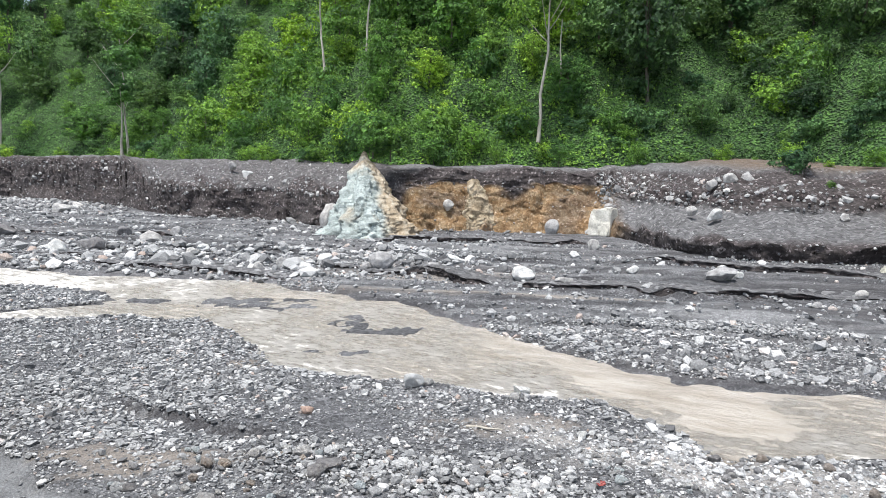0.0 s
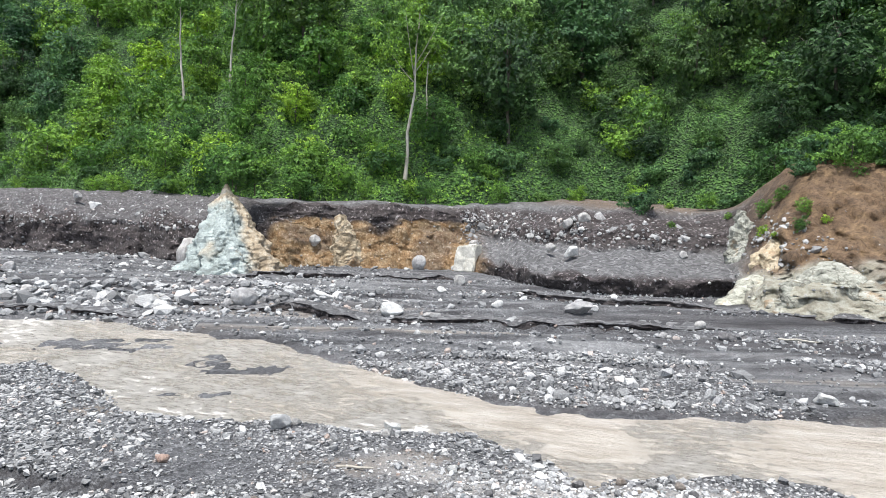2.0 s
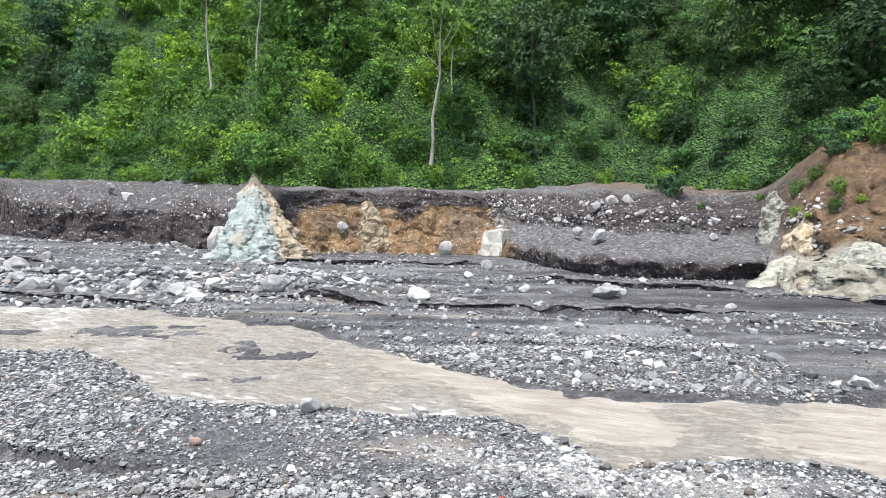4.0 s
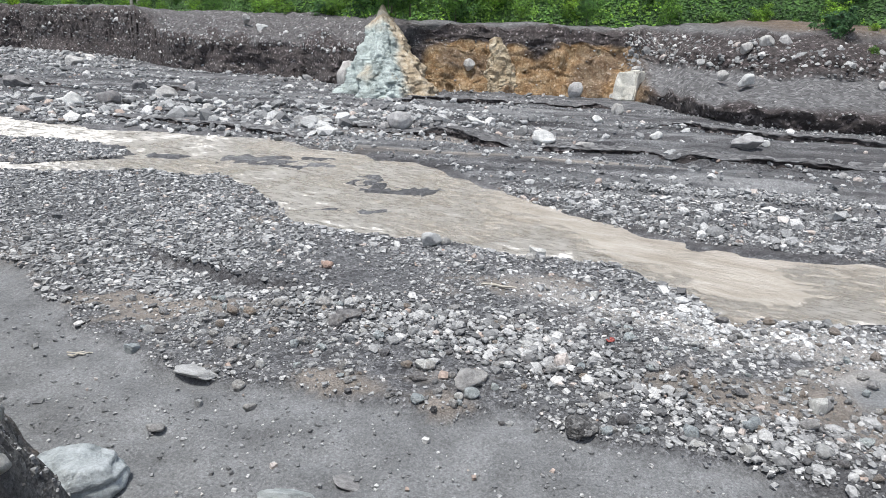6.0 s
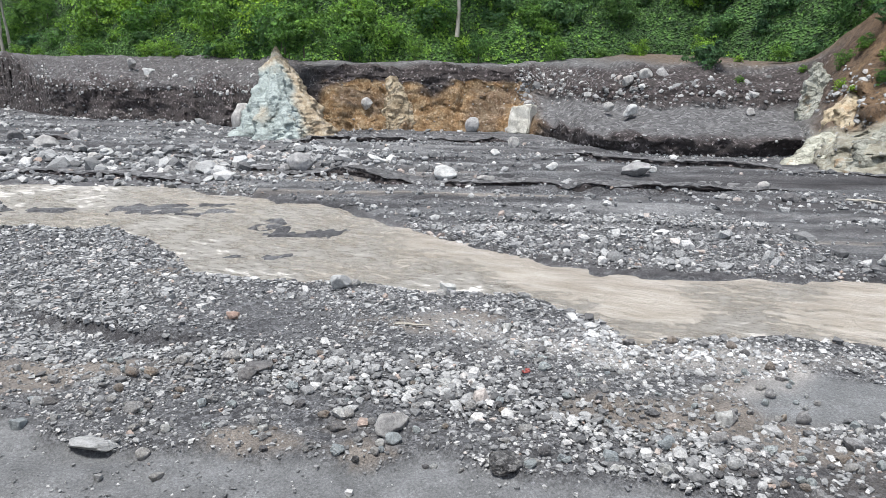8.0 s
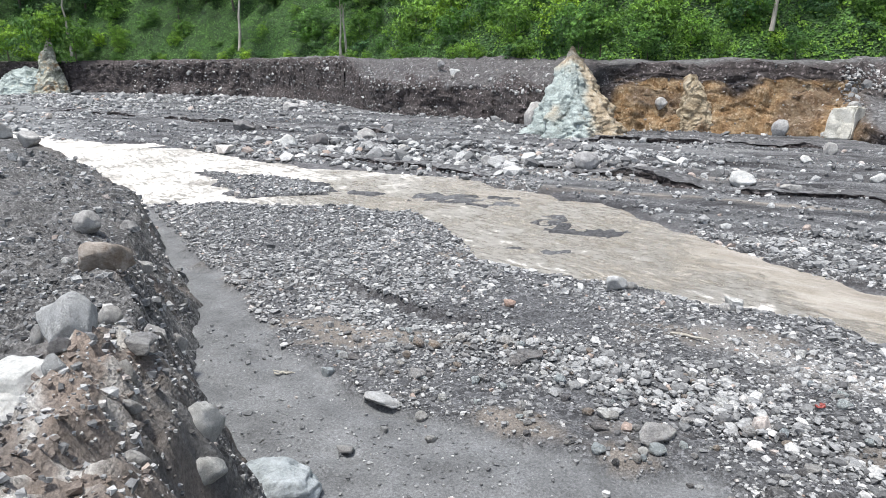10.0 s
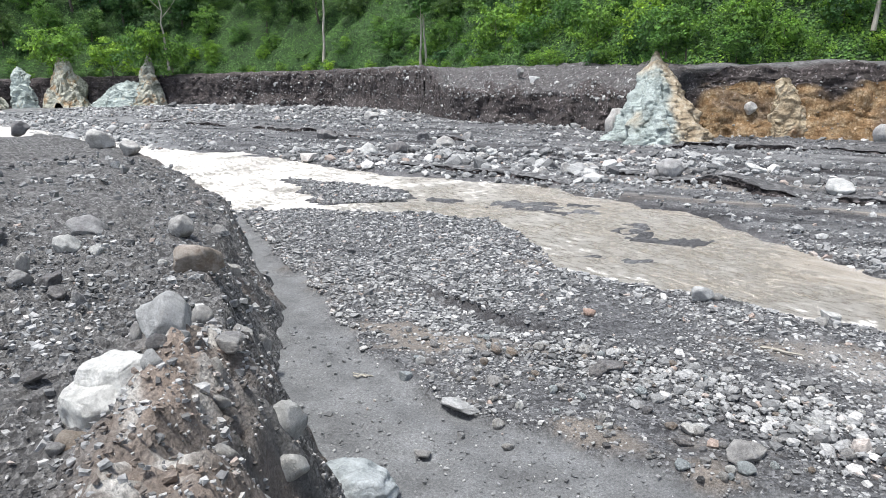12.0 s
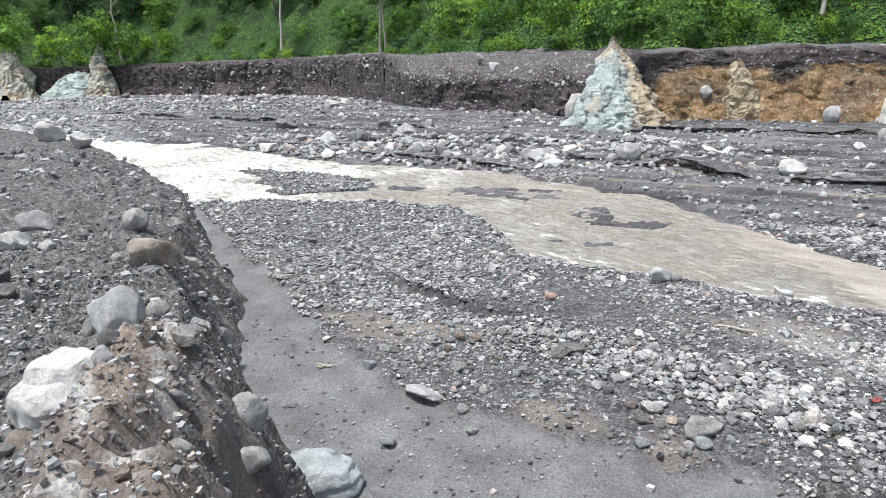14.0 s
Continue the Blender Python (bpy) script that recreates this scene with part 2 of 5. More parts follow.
def rock_material(name, low, mid, high, stain=None, scale=0.8, stain_at=(0.52, 0.62), seams=0.2, marked=False):
    m, N, L, b = material(name, 0.8)
    P = N.new("ShaderNodeTexCoord").outputs["Object"]
    tone = node(N, L, "ShaderNodeObjectInfo").outputs["Random"]
    n1 = noise_tex(N, L, scale, 9, 0.75, P)
    col = ramp(N, L, n1, [(0.36, low), (0.5, mid), (0.64, high)])
    if stain:
        col = mix(N, L, ramp(N, L, noise_tex(N, L, scale * 0.45, 7, 0.7, P), [(stain_at[0], (0, 0, 0)), (stain_at[1], (1, 1, 1))]), col, stain)
    if marked:
        warm = ramp(N, L, noise_tex(N, L, 2.2, 8, 0.75, P), [(0.32, (0.2, 0.15, 0.095)), (0.5, (0.37, 0.305, 0.215)), (0.66, (0.52, 0.475, 0.39))])
        col = mix(N, L, attr(N, L, "tan"), col, warm)
    speck = noise_tex(N, L, scale * 14, 4, 0.8, P)
    col = mix(N, L, 1.0, col, ramp(N, L, speck, [(0.35, (0.8, 0.8, 0.8)), (0.6, (1.15, 1.15, 1.15))]), "MULTIPLY")
    crack = node(N, L, "ShaderNodeTexVoronoi", {"Vector": node(N, L, "ShaderNodeMix", {0: 0.35, 4: P, 5: node(N, L, "ShaderNodeTexNoise", {"Vector": P, "Scale": scale * 2.0, "Detail": 4.0}).outputs["Color"]}, data_type="VECTOR").outputs[1], "Scale": scale * 1.3}, feature="DISTANCE_TO_EDGE").outputs["Distance"]
    seam = ramp(N, L, crack, [(0.0, (0.45, 0.43, 0.4)), (0.035, (1, 1, 1))])
    col = mix(N, L, seams, col, seam, "MULTIPLY")
    col = mix(N, L, 1.0, col, ramp(N, L, tone, [(0.0, (0.88, 0.88, 0.9)), (1.0, (1.2, 1.18, 1.15))]), "MULTIPLY")
    L.new(col, b.inputs["Base Color"])
    h = node(N, L, "ShaderNodeMath", {0: noise_tex(N, L, scale * 5, 9, 0.75, P), 1: ramp(N, L, crack, [(0.0, (0, 0, 0)), (0.05, (0.6 * seams, 0.6 * seams, 0.6 * seams))])}, operation="ADD").outputs[0]
    bump(N, L, h, 1.0, 0.09 / scale, b)
    return m


SPIRE = rock_material("blue_green_rock", (0.15, 0.175, 0.168), (0.31, 0.36, 0.35), (0.48, 0.535, 0.52), (0.36, 0.30, 0.2), 0.6, (0.6, 0.68), 0.35, marked=True)
TANROCK = rock_material("weathered_tan_rock", (0.2, 0.15, 0.09), (0.42, 0.35, 0.24), (0.55, 0.5, 0.4), (0.3, 0.18, 0.09), 0.6, seams=0.7)
ROCKFOOT = rock_material("greenish_tan_rock", (0.15, 0.15, 0.125), (0.34, 0.345, 0.29), (0.52, 0.525, 0.465), (0.30, 0.21, 0.12), 1.1, (0.52, 0.62), 0.8)
BOULDER = rock_material("pale_grey_boulder", (0.24, 0.235, 0.23), (0.37, 0.365, 0.355), (0.5, 0.495, 0.48), (0.2, 0.19, 0.18), 2.0, (0.6, 0.7))
BOULDER_BLUE = rock_material("blue_grey_boulder", (0.26, 0.29, 0.295), (0.41, 0.45, 0.455), (0.55, 0.59, 0.595), (0.2, 0.2, 0.2), 2.0, (0.6, 0.7))
BOULDER_DARK = rock_material("dark_grey_boulder", (0.10, 0.098, 0.1), (0.18, 0.175, 0.175), (0.27, 0.265, 0.26), (0.2, 0.15, 0.12), 2.0, (0.6, 0.7))
BOULDER_WHITE = rock_material("whitish_boulder", (0.4, 0.405, 0.395), (0.55, 0.555, 0.54), (0.69, 0.695, 0.68), (0.3, 0.27, 0.23), 1.8, (0.62, 0.7))
CREAM = rock_material("cream_block", (0.46, 0.44, 0.38), (0.66, 0.64, 0.56), (0.8, 0.78, 0.71), (0.4, 0.34, 0.26), 1.4, (0.6, 0.7), 0.4)
BOULDER_TAN = rock_material("brownish_boulder", (0.2, 0.17, 0.14), (0.32, 0.28, 0.24), (0.42, 0.38, 0.34), (0.2, 0.15, 0.11), 2.0)
BOULDER_PINK = rock_material("reddish_boulder", (0.36, 0.24, 0.19), (0.46, 0.33, 0.27), (0.55, 0.43, 0.37), (0.3, 0.22, 0.18), 2.0)


def cobble_material(name="cobbles", k=1.0):
    m, N, L, b = material(name, 0.8)
    g = N.new("ShaderNodeNewGeometry")
    col = ramp(N, L, g.outputs["Random Per Island"], [(at, tuple(min(0.78, k * c) for c in rgb)) for at, rgb in ((0.0, (0.12, 0.12, 0.122)), (0.25, (0.235, 0.238, 0.238)), (0.55, (0.35, 0.353, 0.352)), (0.84, (0.48, 0.48, 0.472)), (0.96, (0.66, 0.652, 0.635)), (1.0, (0.38, 0.29, 0.24)))])
    fine = noise_tex(N, L, 22.0, 5, 0.75)
    col = mix(N, L, 1.0, col, ramp(N, L, fine, [(0.35, (0.55, 0.55, 0.55)), (0.65, (1.3, 1.3, 1.3))]), "MULTIPLY")
    L.new(col, b.inputs["Base Color"])
    bump(N, L, fine, 0.4, 0.02, b)
    return m


COBBLES = cobble_material("cobbles", 0.86)
BED_STONES = cobble_material("bed_stones", 0.95)
COBBLES_PALE = cobble_material("silt_coated_cobbles", 1.22)


def water_material():
    m, N, L, b = material("muddy_water", 0.12)
    flow = noise_tex(N, L, 1.0, 8, 0.72, stretch=(0.55, 1.9, 1.0, 30))
    foam = noise_tex(N, L, 1.0, 9, 0.78, stretch=(1.7, 4.2, 1.0, 30))
    base = ramp(N, L, flow, [(0.34, (0.33, 0.29, 0.24)), (0.5, (0.425, 0.385, 0.33)), (0.66, (0.52, 0.475, 0.42))])
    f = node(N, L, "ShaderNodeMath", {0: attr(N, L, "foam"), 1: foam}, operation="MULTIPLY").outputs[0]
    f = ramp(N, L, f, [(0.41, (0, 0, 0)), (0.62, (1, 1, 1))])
    # one pale colour for real foam and for painted sky glare
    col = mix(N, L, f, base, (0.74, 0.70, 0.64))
    L.new(col, b.inputs["Base Color"])
    L.new(node(N, L, "ShaderNodeMath", {0: f, 1: 0.4, 2: 0.16}, operation="MULTIPLY_ADD").outputs[0], b.inputs["Roughness"])
    h = node(N, L, "ShaderNodeMath", {0: noise_tex(N, L, 3.4, 7, 0.7, stretch=(0.8, 2.0, 1.0, 30)), 1: f}, operation="ADD").outputs[0]
    bump(N, L, h, 0.85, 0.12, b)
    return m


WATER = water_material()


def leaf_material(name, low, high, tip):
    m, N, L, b = material(name, 0.55)
    g = N.new("ShaderNodeNewGeometry")
    col = ramp(N, L, g.outputs["Random Per Island"], [(0.0, low), (0.7, high), (1.0, tip)])
    tone = node(N, L, "ShaderNodeObjectInfo").outputs["Random"]
    col = mix(N, L, 1.0, col, ramp(N, L, tone, [(0.0, (0.5, 0.66, 0.6)), (0.5, (0.95, 0.98, 0.8)), (1.0, (1.65, 1.45, 0.75))]), "MULTIPLY")
    patch = ramp(N, L, noise_tex(N, L, 0.4, 5, 0.65), [(0.36, (0.5, 0.6, 0.66)), (0.64, (1.5, 1.4, 1.1))])
    col = mix(N, L, 1.0, col, patch, "MULTIPLY")
    L.new(col, b.inputs["Base Color"])
    grain = noise_tex(N, L, 3.2, 5, 0.75)
    col = mix(N, L, 1.0, col, ramp(N, L, grain, [(0.36, (0.4, 0.42, 0.42)), (0.5, (1, 1, 1)), (0.64, (1.5, 1.45, 1.35))]), "MULTIPLY")
    L.new(col, b.inputs["Base Color"])
    bump(N, L, grain, 1.0, 0.35, b)
    t = node(N, L, "ShaderNodeBsdfTranslucent", {"Color": col})
    ms = node(N, L, "ShaderNodeMixShader", {0: 0.2, 1: b.outputs[0], 2: t.outputs[0]})
    L.new(ms.outputs[0], N["Material Output"].inputs["Surface"])
    return m


LEAF = leaf_material("broad_leaves", (0.085, 0.19, 0.045), (0.135, 0.3, 0.068), (0.19, 0.37, 0.1))
LEAF_DARK = leaf_material("dark_leaves", (0.062, 0.145, 0.064), (0.105, 0.235, 0.1), (0.155, 0.3, 0.14))
# a darker species, with the gully's shade put into the leaf colour too
LEAF_DEEP_SHADE = leaf_material("deep_green_shade_leaves", (0.034, 0.085, 0.034), (0.06, 0.14, 0.055), (0.095, 0.195, 0.08))
LEAF_BRIGHT = leaf_material("young_leaves", (0.11, 0.24, 0.042), (0.18, 0.36, 0.06), (0.26, 0.44, 0.09))


def bark_material(name, low, mid, high):
    m, N, L, b = material(name, 0.85)
    P = N.new("ShaderNodeTexCoord").outputs["Object"]
    col = ramp(N, L, noise_tex(N, L, 2.0, 6, 0.7, P, (2, 2, 0.5)), [(0.3, low), (0.5, mid), (0.7, high)])
    L.new(col, b.inputs["Base Color"])
    bump(N, L, noise_tex(N, L, 8.0, 6, 0.7, P), 0.5, 0.03, b)
    return m


BARK = bark_material("pale_bark", (0.2, 0.18, 0.14), (0.42, 0.39, 0.33), (0.58, 0.55, 0.48))
BARK_DARK = bark_material("dark_bark", (0.05, 0.045, 0.035), (0.1, 0.09, 0.07), (0.17, 0.16, 0.12))


def soil_material():
    m, N, L, b = material("forest_floor", 0.9)
    leaf = node(N, L, "ShaderNodeTexVoronoi", {"Vector": N.new("ShaderNodeNewGeometry").outputs["Position"], "Scale": 4.5})
    col = ramp(N, L, one(N, L, leaf.outputs["Color"]), [(0.15, (0.03, 0.07, 0.018)), (0.5, (0.06, 0.145, 0.032)), (0.9, (0.1, 0.22, 0.05))])
    col = mix(N, L, 1.0, col, ramp(N, L, noise_tex(N, L, 0.25, 5, 0.65), [(0.3, (0.35, 0.4, 0.4)), (0.7, (1.2, 1.2, 1.0))]), "MULTIPLY")
    L.new(col, b.inputs["Base Color"])
    bump(N, L, leaf.outputs["Distance"], 1.0, 0.5, b)
    return m


FOREST_FLOOR = soil_material()

# ---- plan of the valley ----
NEAR_BANK = [(-110, 45), (-85, 47), (-60, 30), (-40, 22), (-26, 20.5), (-18.2, 21.0), (-14.2, 21.8), (-10.8, 22.4), (-7.7, 21.9), (-6.1, 20.3), (-4.6, 18.4), (-4.2, 16.9), (-1.8, 16.0), (0, 15.45), (1.6, 14.8), (3.4, 14.2), (4.8, 12.6), (5.6, 11.7), (7.3, 11.3), (9.0, 10.6), (10.5, 9.6), (18, 6), (45, -4)]
FAR_BANK = [(60, -2), (24, 8), (16, 12.2), (14, 13.3), (12.4, 14.5), (9.6, 15.1), (6.8, 15.9), (4.9, 17.0), (2.6, 19.6), (0.9, 22.3), (-0.6, 24.6), (-3.9, 27), (-5.8, 27.7), (-6.9, 29.2), (-11.2, 30.1), (-15, 31.1), (-19.7, 32.4), (-24.6, 35), (-30.7, 38.3), (-40.3, 38.4), (-60, 46), (-85, 58), (-110, 62)]
RIVER = NEAR_BANK + FAR_BANK
BAR = [(-21.1, 28.9), (-18.1, 27.6), (-15, 27.6), (-11.9, 24.9), (-13.2, 23.7), (-15, 22.9), (-17.5, 25.2)]
WATER_LEVEL = -0.1
# low eroded ledges across the far bed: line, height
LEDGES = [([(-9, 35.2), (-3.2, 32.5), (-0.5, 30.8), (1.9, 29.2), (4.7, 28.2), (8.4, 27.5), (11.8, 26.5), (18, 25)], 0.42),
          ([(-9, 42.2), (-6.5, 43.0), (-2.3, 45.6), (2.1, 44.9), (6.5, 44.4), (12, 43.5)], 0.36),
          ([(-33, 40.5), (-22, 36.6), (-15, 32.6), (-10, 31.0), (-5.5, 29.9)], 0.2),
          ([(-66, 64), (-42, 55), (-30, 49.5), (-24, 47), (-17, 46)], 0.42),
          ([(9, 36.5), (14, 33.6), (20, 31), (27, 25)], 0.3)]
SAND_EDGE = [(-13, 16.6), (-7.8, 11.9), (-6.6, 10.8), (-5.3, 9.6), (-4.2, 9.0), (-2.9, 8.5), (-0.3, 8.1), (1.4, 7.55), (2.9, 7.3), (4.6, 6.6), (6.2, 5.6), (12, 2)]
NICK = [(-7.0, 14.3), (-6.2, 13.9), (-5.05, 13.4), (-3.8, 12.7), (-2.6, 12.1)]
LIP = [(-70, 5, 1.6), (-45, 15, 2.0), (-33, 20.4, 2.45), (-27.5, 22.0, 2.5), (-21.7, 19.8, 2.4), (-17.6, 18.4, 1.7), (-14.3, 16.4, 1.25), (-10.6, 11.7, 1.75), (-7.1, 7.6, 2.1), (-4.8, 5.5, 2.1), (-3.6, 4.2, 2.1), (-2.7, 2.8, 2.35), (-1.8, 1.7, 2.8), (-0.5, 1.2, 3.15), (1.5, 1.1, 3.2), (8, 0.8, 3.1), (20, 0, 3.0), (60, -14, 3.0)]
BANK_TOPS = [(0, 0, 3.4), (-3.5, 1.7, 2.85), (-4.6, 3.3, 2.3), (-7, 4, 2.2), (-10, 5.5, 2.2), (-12, 9, 2.1), (-16, 13.5, 2.1), (-20, 10, 2.5), (-30, 17, 2.6), (-10, 0, 2.7), (0, -8, 3.6), (-30, 0, 3.2), (20, -8, 3.4), (-45, 5, 2.4)]


def ground_height(x, y):
    """The river bed's height, how sandy and muddy it is, and how dark with wet and painted shade."""
    z = 0.05 * fbm(x * 0.35, y * 0.35, 4, 3) + 0.035 * fbm(x * 1.7, y * 1.7, 3, 9)
    wob_x, wob_y = x + 0.5 * fbm(x * 0.6, y * 0.6, 4, 21), y + 0.5 * fbm(x * 0.6, y * 0.6, 4, 33)
    d1, _ = along(wob_x, wob_y, NEAR_BANK)
    d2, _ = along(wob_x, wob_y, FAR_BANK)
    wet_in = inside(wob_x, wob_y, RIVER)
    d = np.minimum(np.abs(d1), np.abs(d2)) * np.where(wet_in, 1, -1)
    bar = inside(wob_x, wob_y, BAR)
    z = np.where(wet_in, -0.1 - 0.35 * smooth(0, 0.8, d) + 0.3 * z, z + 0.1 * smooth(0, 0.5, -d) - 0.08)
    z = np.where(bar, 0.0 + 0.06 * fbm(x, y, 3, 5), z)
    # small bars that barely break the surface
    for bx, by, rx, ry, h in ((-7.1, 25.0, 2.6, 1.0, 0.47), (-5.2, 24.3, 1.2, 0.75, 0.46), (-2.75, 21.6, 0.8, 1.3, 0.48), (-1.2, 20.8, 1.3, 0.6, 0.435), (-10.6, 25.1, 1.3, 0.6, 0.48), (-28, 36.6, 2.6, 0.6, 0.5), (13.5, 11.2, 1.6, 0.28, 0.47), (14.5, 12.4, 1.2, 0.35, 0.47), (-2.6, 18.3, 1.2, 0.35, 0.43)):
        q = ((x - bx) / rx) ** 2 + ((y - by) / ry) ** 2
        q = q + 0.8 * fbm(x * 2.2, y * 3.4, 5, 8, 0.65)
        z = np.where(wet_in, np.maximum(z, -0.5 + h * smooth(1.5, 0.1, q)), z)
    cut = 0 * x
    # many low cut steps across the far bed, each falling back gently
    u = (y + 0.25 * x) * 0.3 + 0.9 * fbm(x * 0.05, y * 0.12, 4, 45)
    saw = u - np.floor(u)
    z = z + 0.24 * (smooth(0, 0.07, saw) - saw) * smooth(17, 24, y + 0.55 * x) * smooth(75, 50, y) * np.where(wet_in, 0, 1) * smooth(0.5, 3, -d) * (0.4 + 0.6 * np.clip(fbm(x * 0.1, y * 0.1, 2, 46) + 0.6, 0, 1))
    # moist ash on each step, the undercut's shade painted in with it
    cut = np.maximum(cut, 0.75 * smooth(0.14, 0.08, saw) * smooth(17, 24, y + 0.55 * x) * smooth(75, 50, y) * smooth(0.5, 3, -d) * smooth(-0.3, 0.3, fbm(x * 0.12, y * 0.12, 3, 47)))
    e, s = along(x + 0.25 * fbm(x, y, 3, 51), y + 0.25 * fbm(x, y, 3, 53), SAND_EDGE)
    near = -e          # positive on the camera's side
    z = z - 0.14 * smooth(-0.1, 0.1, near) * np.where(near > -1, 1, 0)
    sand = smooth(-0.08, 0.1, near) * 0.93
    # a nick in the cobble bar, the shadow line under its edge painted dark
    e, s = along(x, y + 0.1 * fbm(x * 2, y * 2, 3, 61), NICK)
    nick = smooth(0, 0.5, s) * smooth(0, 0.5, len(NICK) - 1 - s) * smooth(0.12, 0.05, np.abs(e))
    z = z - 0.24 * smooth(0, 1, s) * smooth(0, 1, len(NICK) - 1 - s) * smooth(-0.12, 0.05, -e) * (1 - smooth(0.1, 1.4, -e))
    far = smooth(17, 30, y + 0.6 * x)
    streak = fbm(x * 0.08 + 3, (y + 0.25 * x) * 0.55, 4, 71)
    sand = np.maximum(sand, far * 0.45 * smooth(0.0, 0.5, streak))
    mud = 0.75 * smooth(0.38, 0.7, fbm(x * 0.5, y * 0.8, 4, 81)) * (1 - far) * (1 - smooth(0.1, 0.3, sand)) * smooth(16.5, 12, y)
    mud = np.maximum(mud, 0.6 * far * smooth(0.28, 0.45, fbm(x * 0.07, (y + 0.2 * x) * 0.6, 4, 77)) * smooth(36, 28, y))
    mud = np.maximum(mud, 0.9 * smooth(1.2, 0.6, ((x + 4.6) / 0.8) ** 2 + ((y - 16.8) / 0.35) ** 2))
    mud = np.where(wet_in, 0, mud)
    wet = np.maximum(0.7 * smooth(0.7, 0.1, -d) * (1 - wet_in), smooth(0.3, 0.7, fbm(x * 0.12, (y + 0.2 * x) * 0.9, 4, 91)) * 0.6 * far)
    wet = np.maximum(wet, 0.85 * smooth(7, 13, x) * smooth(34, 26, y) * far * smooth(-0.3, 0.3, fbm(x * 0.1, (y + 0.25 * x) * 0.6, 4, 92)))
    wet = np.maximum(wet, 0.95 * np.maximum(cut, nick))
    damp = smooth(3.2, 5.0, x) * smooth(7.6, 6.6, y) * smooth(-0.5, 0.3, fbm(x * 0.9, y * 0.9, 3, 98)) * (1 - far)
    wet = np.maximum(wet, 0.55 * damp)
    mud = np.maximum(mud, 0.4 * damp * smooth(0.0, 0.5, fbm(x * 0.7, y * 1.6, 3, 99)))
    # a shallow sheet of grey silt on the bar's right
    q = ((x - 7.2) / 1.5) ** 2 + ((y - 8.9) / 0.9) ** 2
    silt = smooth(1.3, 0.7, q + 0.3 * fbm(x, y, 3, 95))
    sand = np.maximum(sand, silt)
    z = z - 0.04 * silt
    z = z + sand * (1 - far) * (0.045 * fbm(x * 1.1, y * 1.6, 4, 97) + 0.03 * (1 - silt) * (1 - 2 * np.abs(fbm(x * 2.6, y * 2.6, 3, 100))))
    return z, sand, mud * (1 - silt), wet


def silt_band(x, y):
    """How much pale dried silt coats the bar beside the water."""
    e = along(x, y, [(1.0, 12.6), (3.5, 11.3), (5.6, 10.6), (8.5, 9.9)])[0]
    return smooth(1.0, 0.2, np.abs(e) + 0.7 * fbm(x * 0.9, y * 1.3, 4, 471)) * smooth(0.5, 2.5, x) * smooth(9.5, 8, x)


gx, gy = spread(-420, 420, 0.12, 0.024, 0.0), spread(-60, 420, 0.1, 0.0145, 9.0)
GX, GY = np.meshgrid(gx, gy)
GZ, g_sand, g_mud, g_wet_shade = ground_height(GX, GY)
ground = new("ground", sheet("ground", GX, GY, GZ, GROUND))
for key, vals in (("sand", g_sand), ("mud", g_mud), ("wet", g_wet_shade)):
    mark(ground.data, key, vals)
mark(ground.data, "pale", 0.85 * silt_band(GX, GY))
mark(ground.data, "far", smooth(15, 24, GY + 0.55 * GX))
tagged(ground, "grey volcanic gravel and sand of a braided river bed", "ground", kind="structure")

wx, wy = np.meshgrid(np.arange(-112, 46, 0.3), np.arange(-4, 64, 0.3))
in_river = inside(wx, wy, RIVER)
w1, _ = along(wx, wy, NEAR_BANK)
w2, _ = along(wx, wy, FAR_BANK)
wd = np.minimum(np.abs(w1), np.abs(w2))
wz = WATER_LEVEL + 0.03 * fbm(wx * 0.9 + wy * 0.5, wy * 1.8 - wx * 0.9, 4, 12) * smooth(0, 0.6, wd)
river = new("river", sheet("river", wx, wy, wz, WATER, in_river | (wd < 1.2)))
vx = places_of(river.data)
f1, _ = along(vx[:, 0], vx[:, 1], NEAR_BANK)
# foam by the banks; towards the left the sky's glare is painted in
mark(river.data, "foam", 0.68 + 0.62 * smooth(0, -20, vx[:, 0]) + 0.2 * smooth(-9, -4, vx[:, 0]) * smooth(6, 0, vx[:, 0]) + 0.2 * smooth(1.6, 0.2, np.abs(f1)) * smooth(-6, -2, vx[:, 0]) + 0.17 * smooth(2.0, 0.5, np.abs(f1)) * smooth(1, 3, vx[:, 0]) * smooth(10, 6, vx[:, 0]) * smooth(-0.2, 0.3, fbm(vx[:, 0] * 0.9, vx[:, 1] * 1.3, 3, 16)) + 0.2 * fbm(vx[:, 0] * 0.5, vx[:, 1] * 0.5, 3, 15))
tagged(river, "shallow muddy light-brown river flowing over gravel", "river", kind="structure")


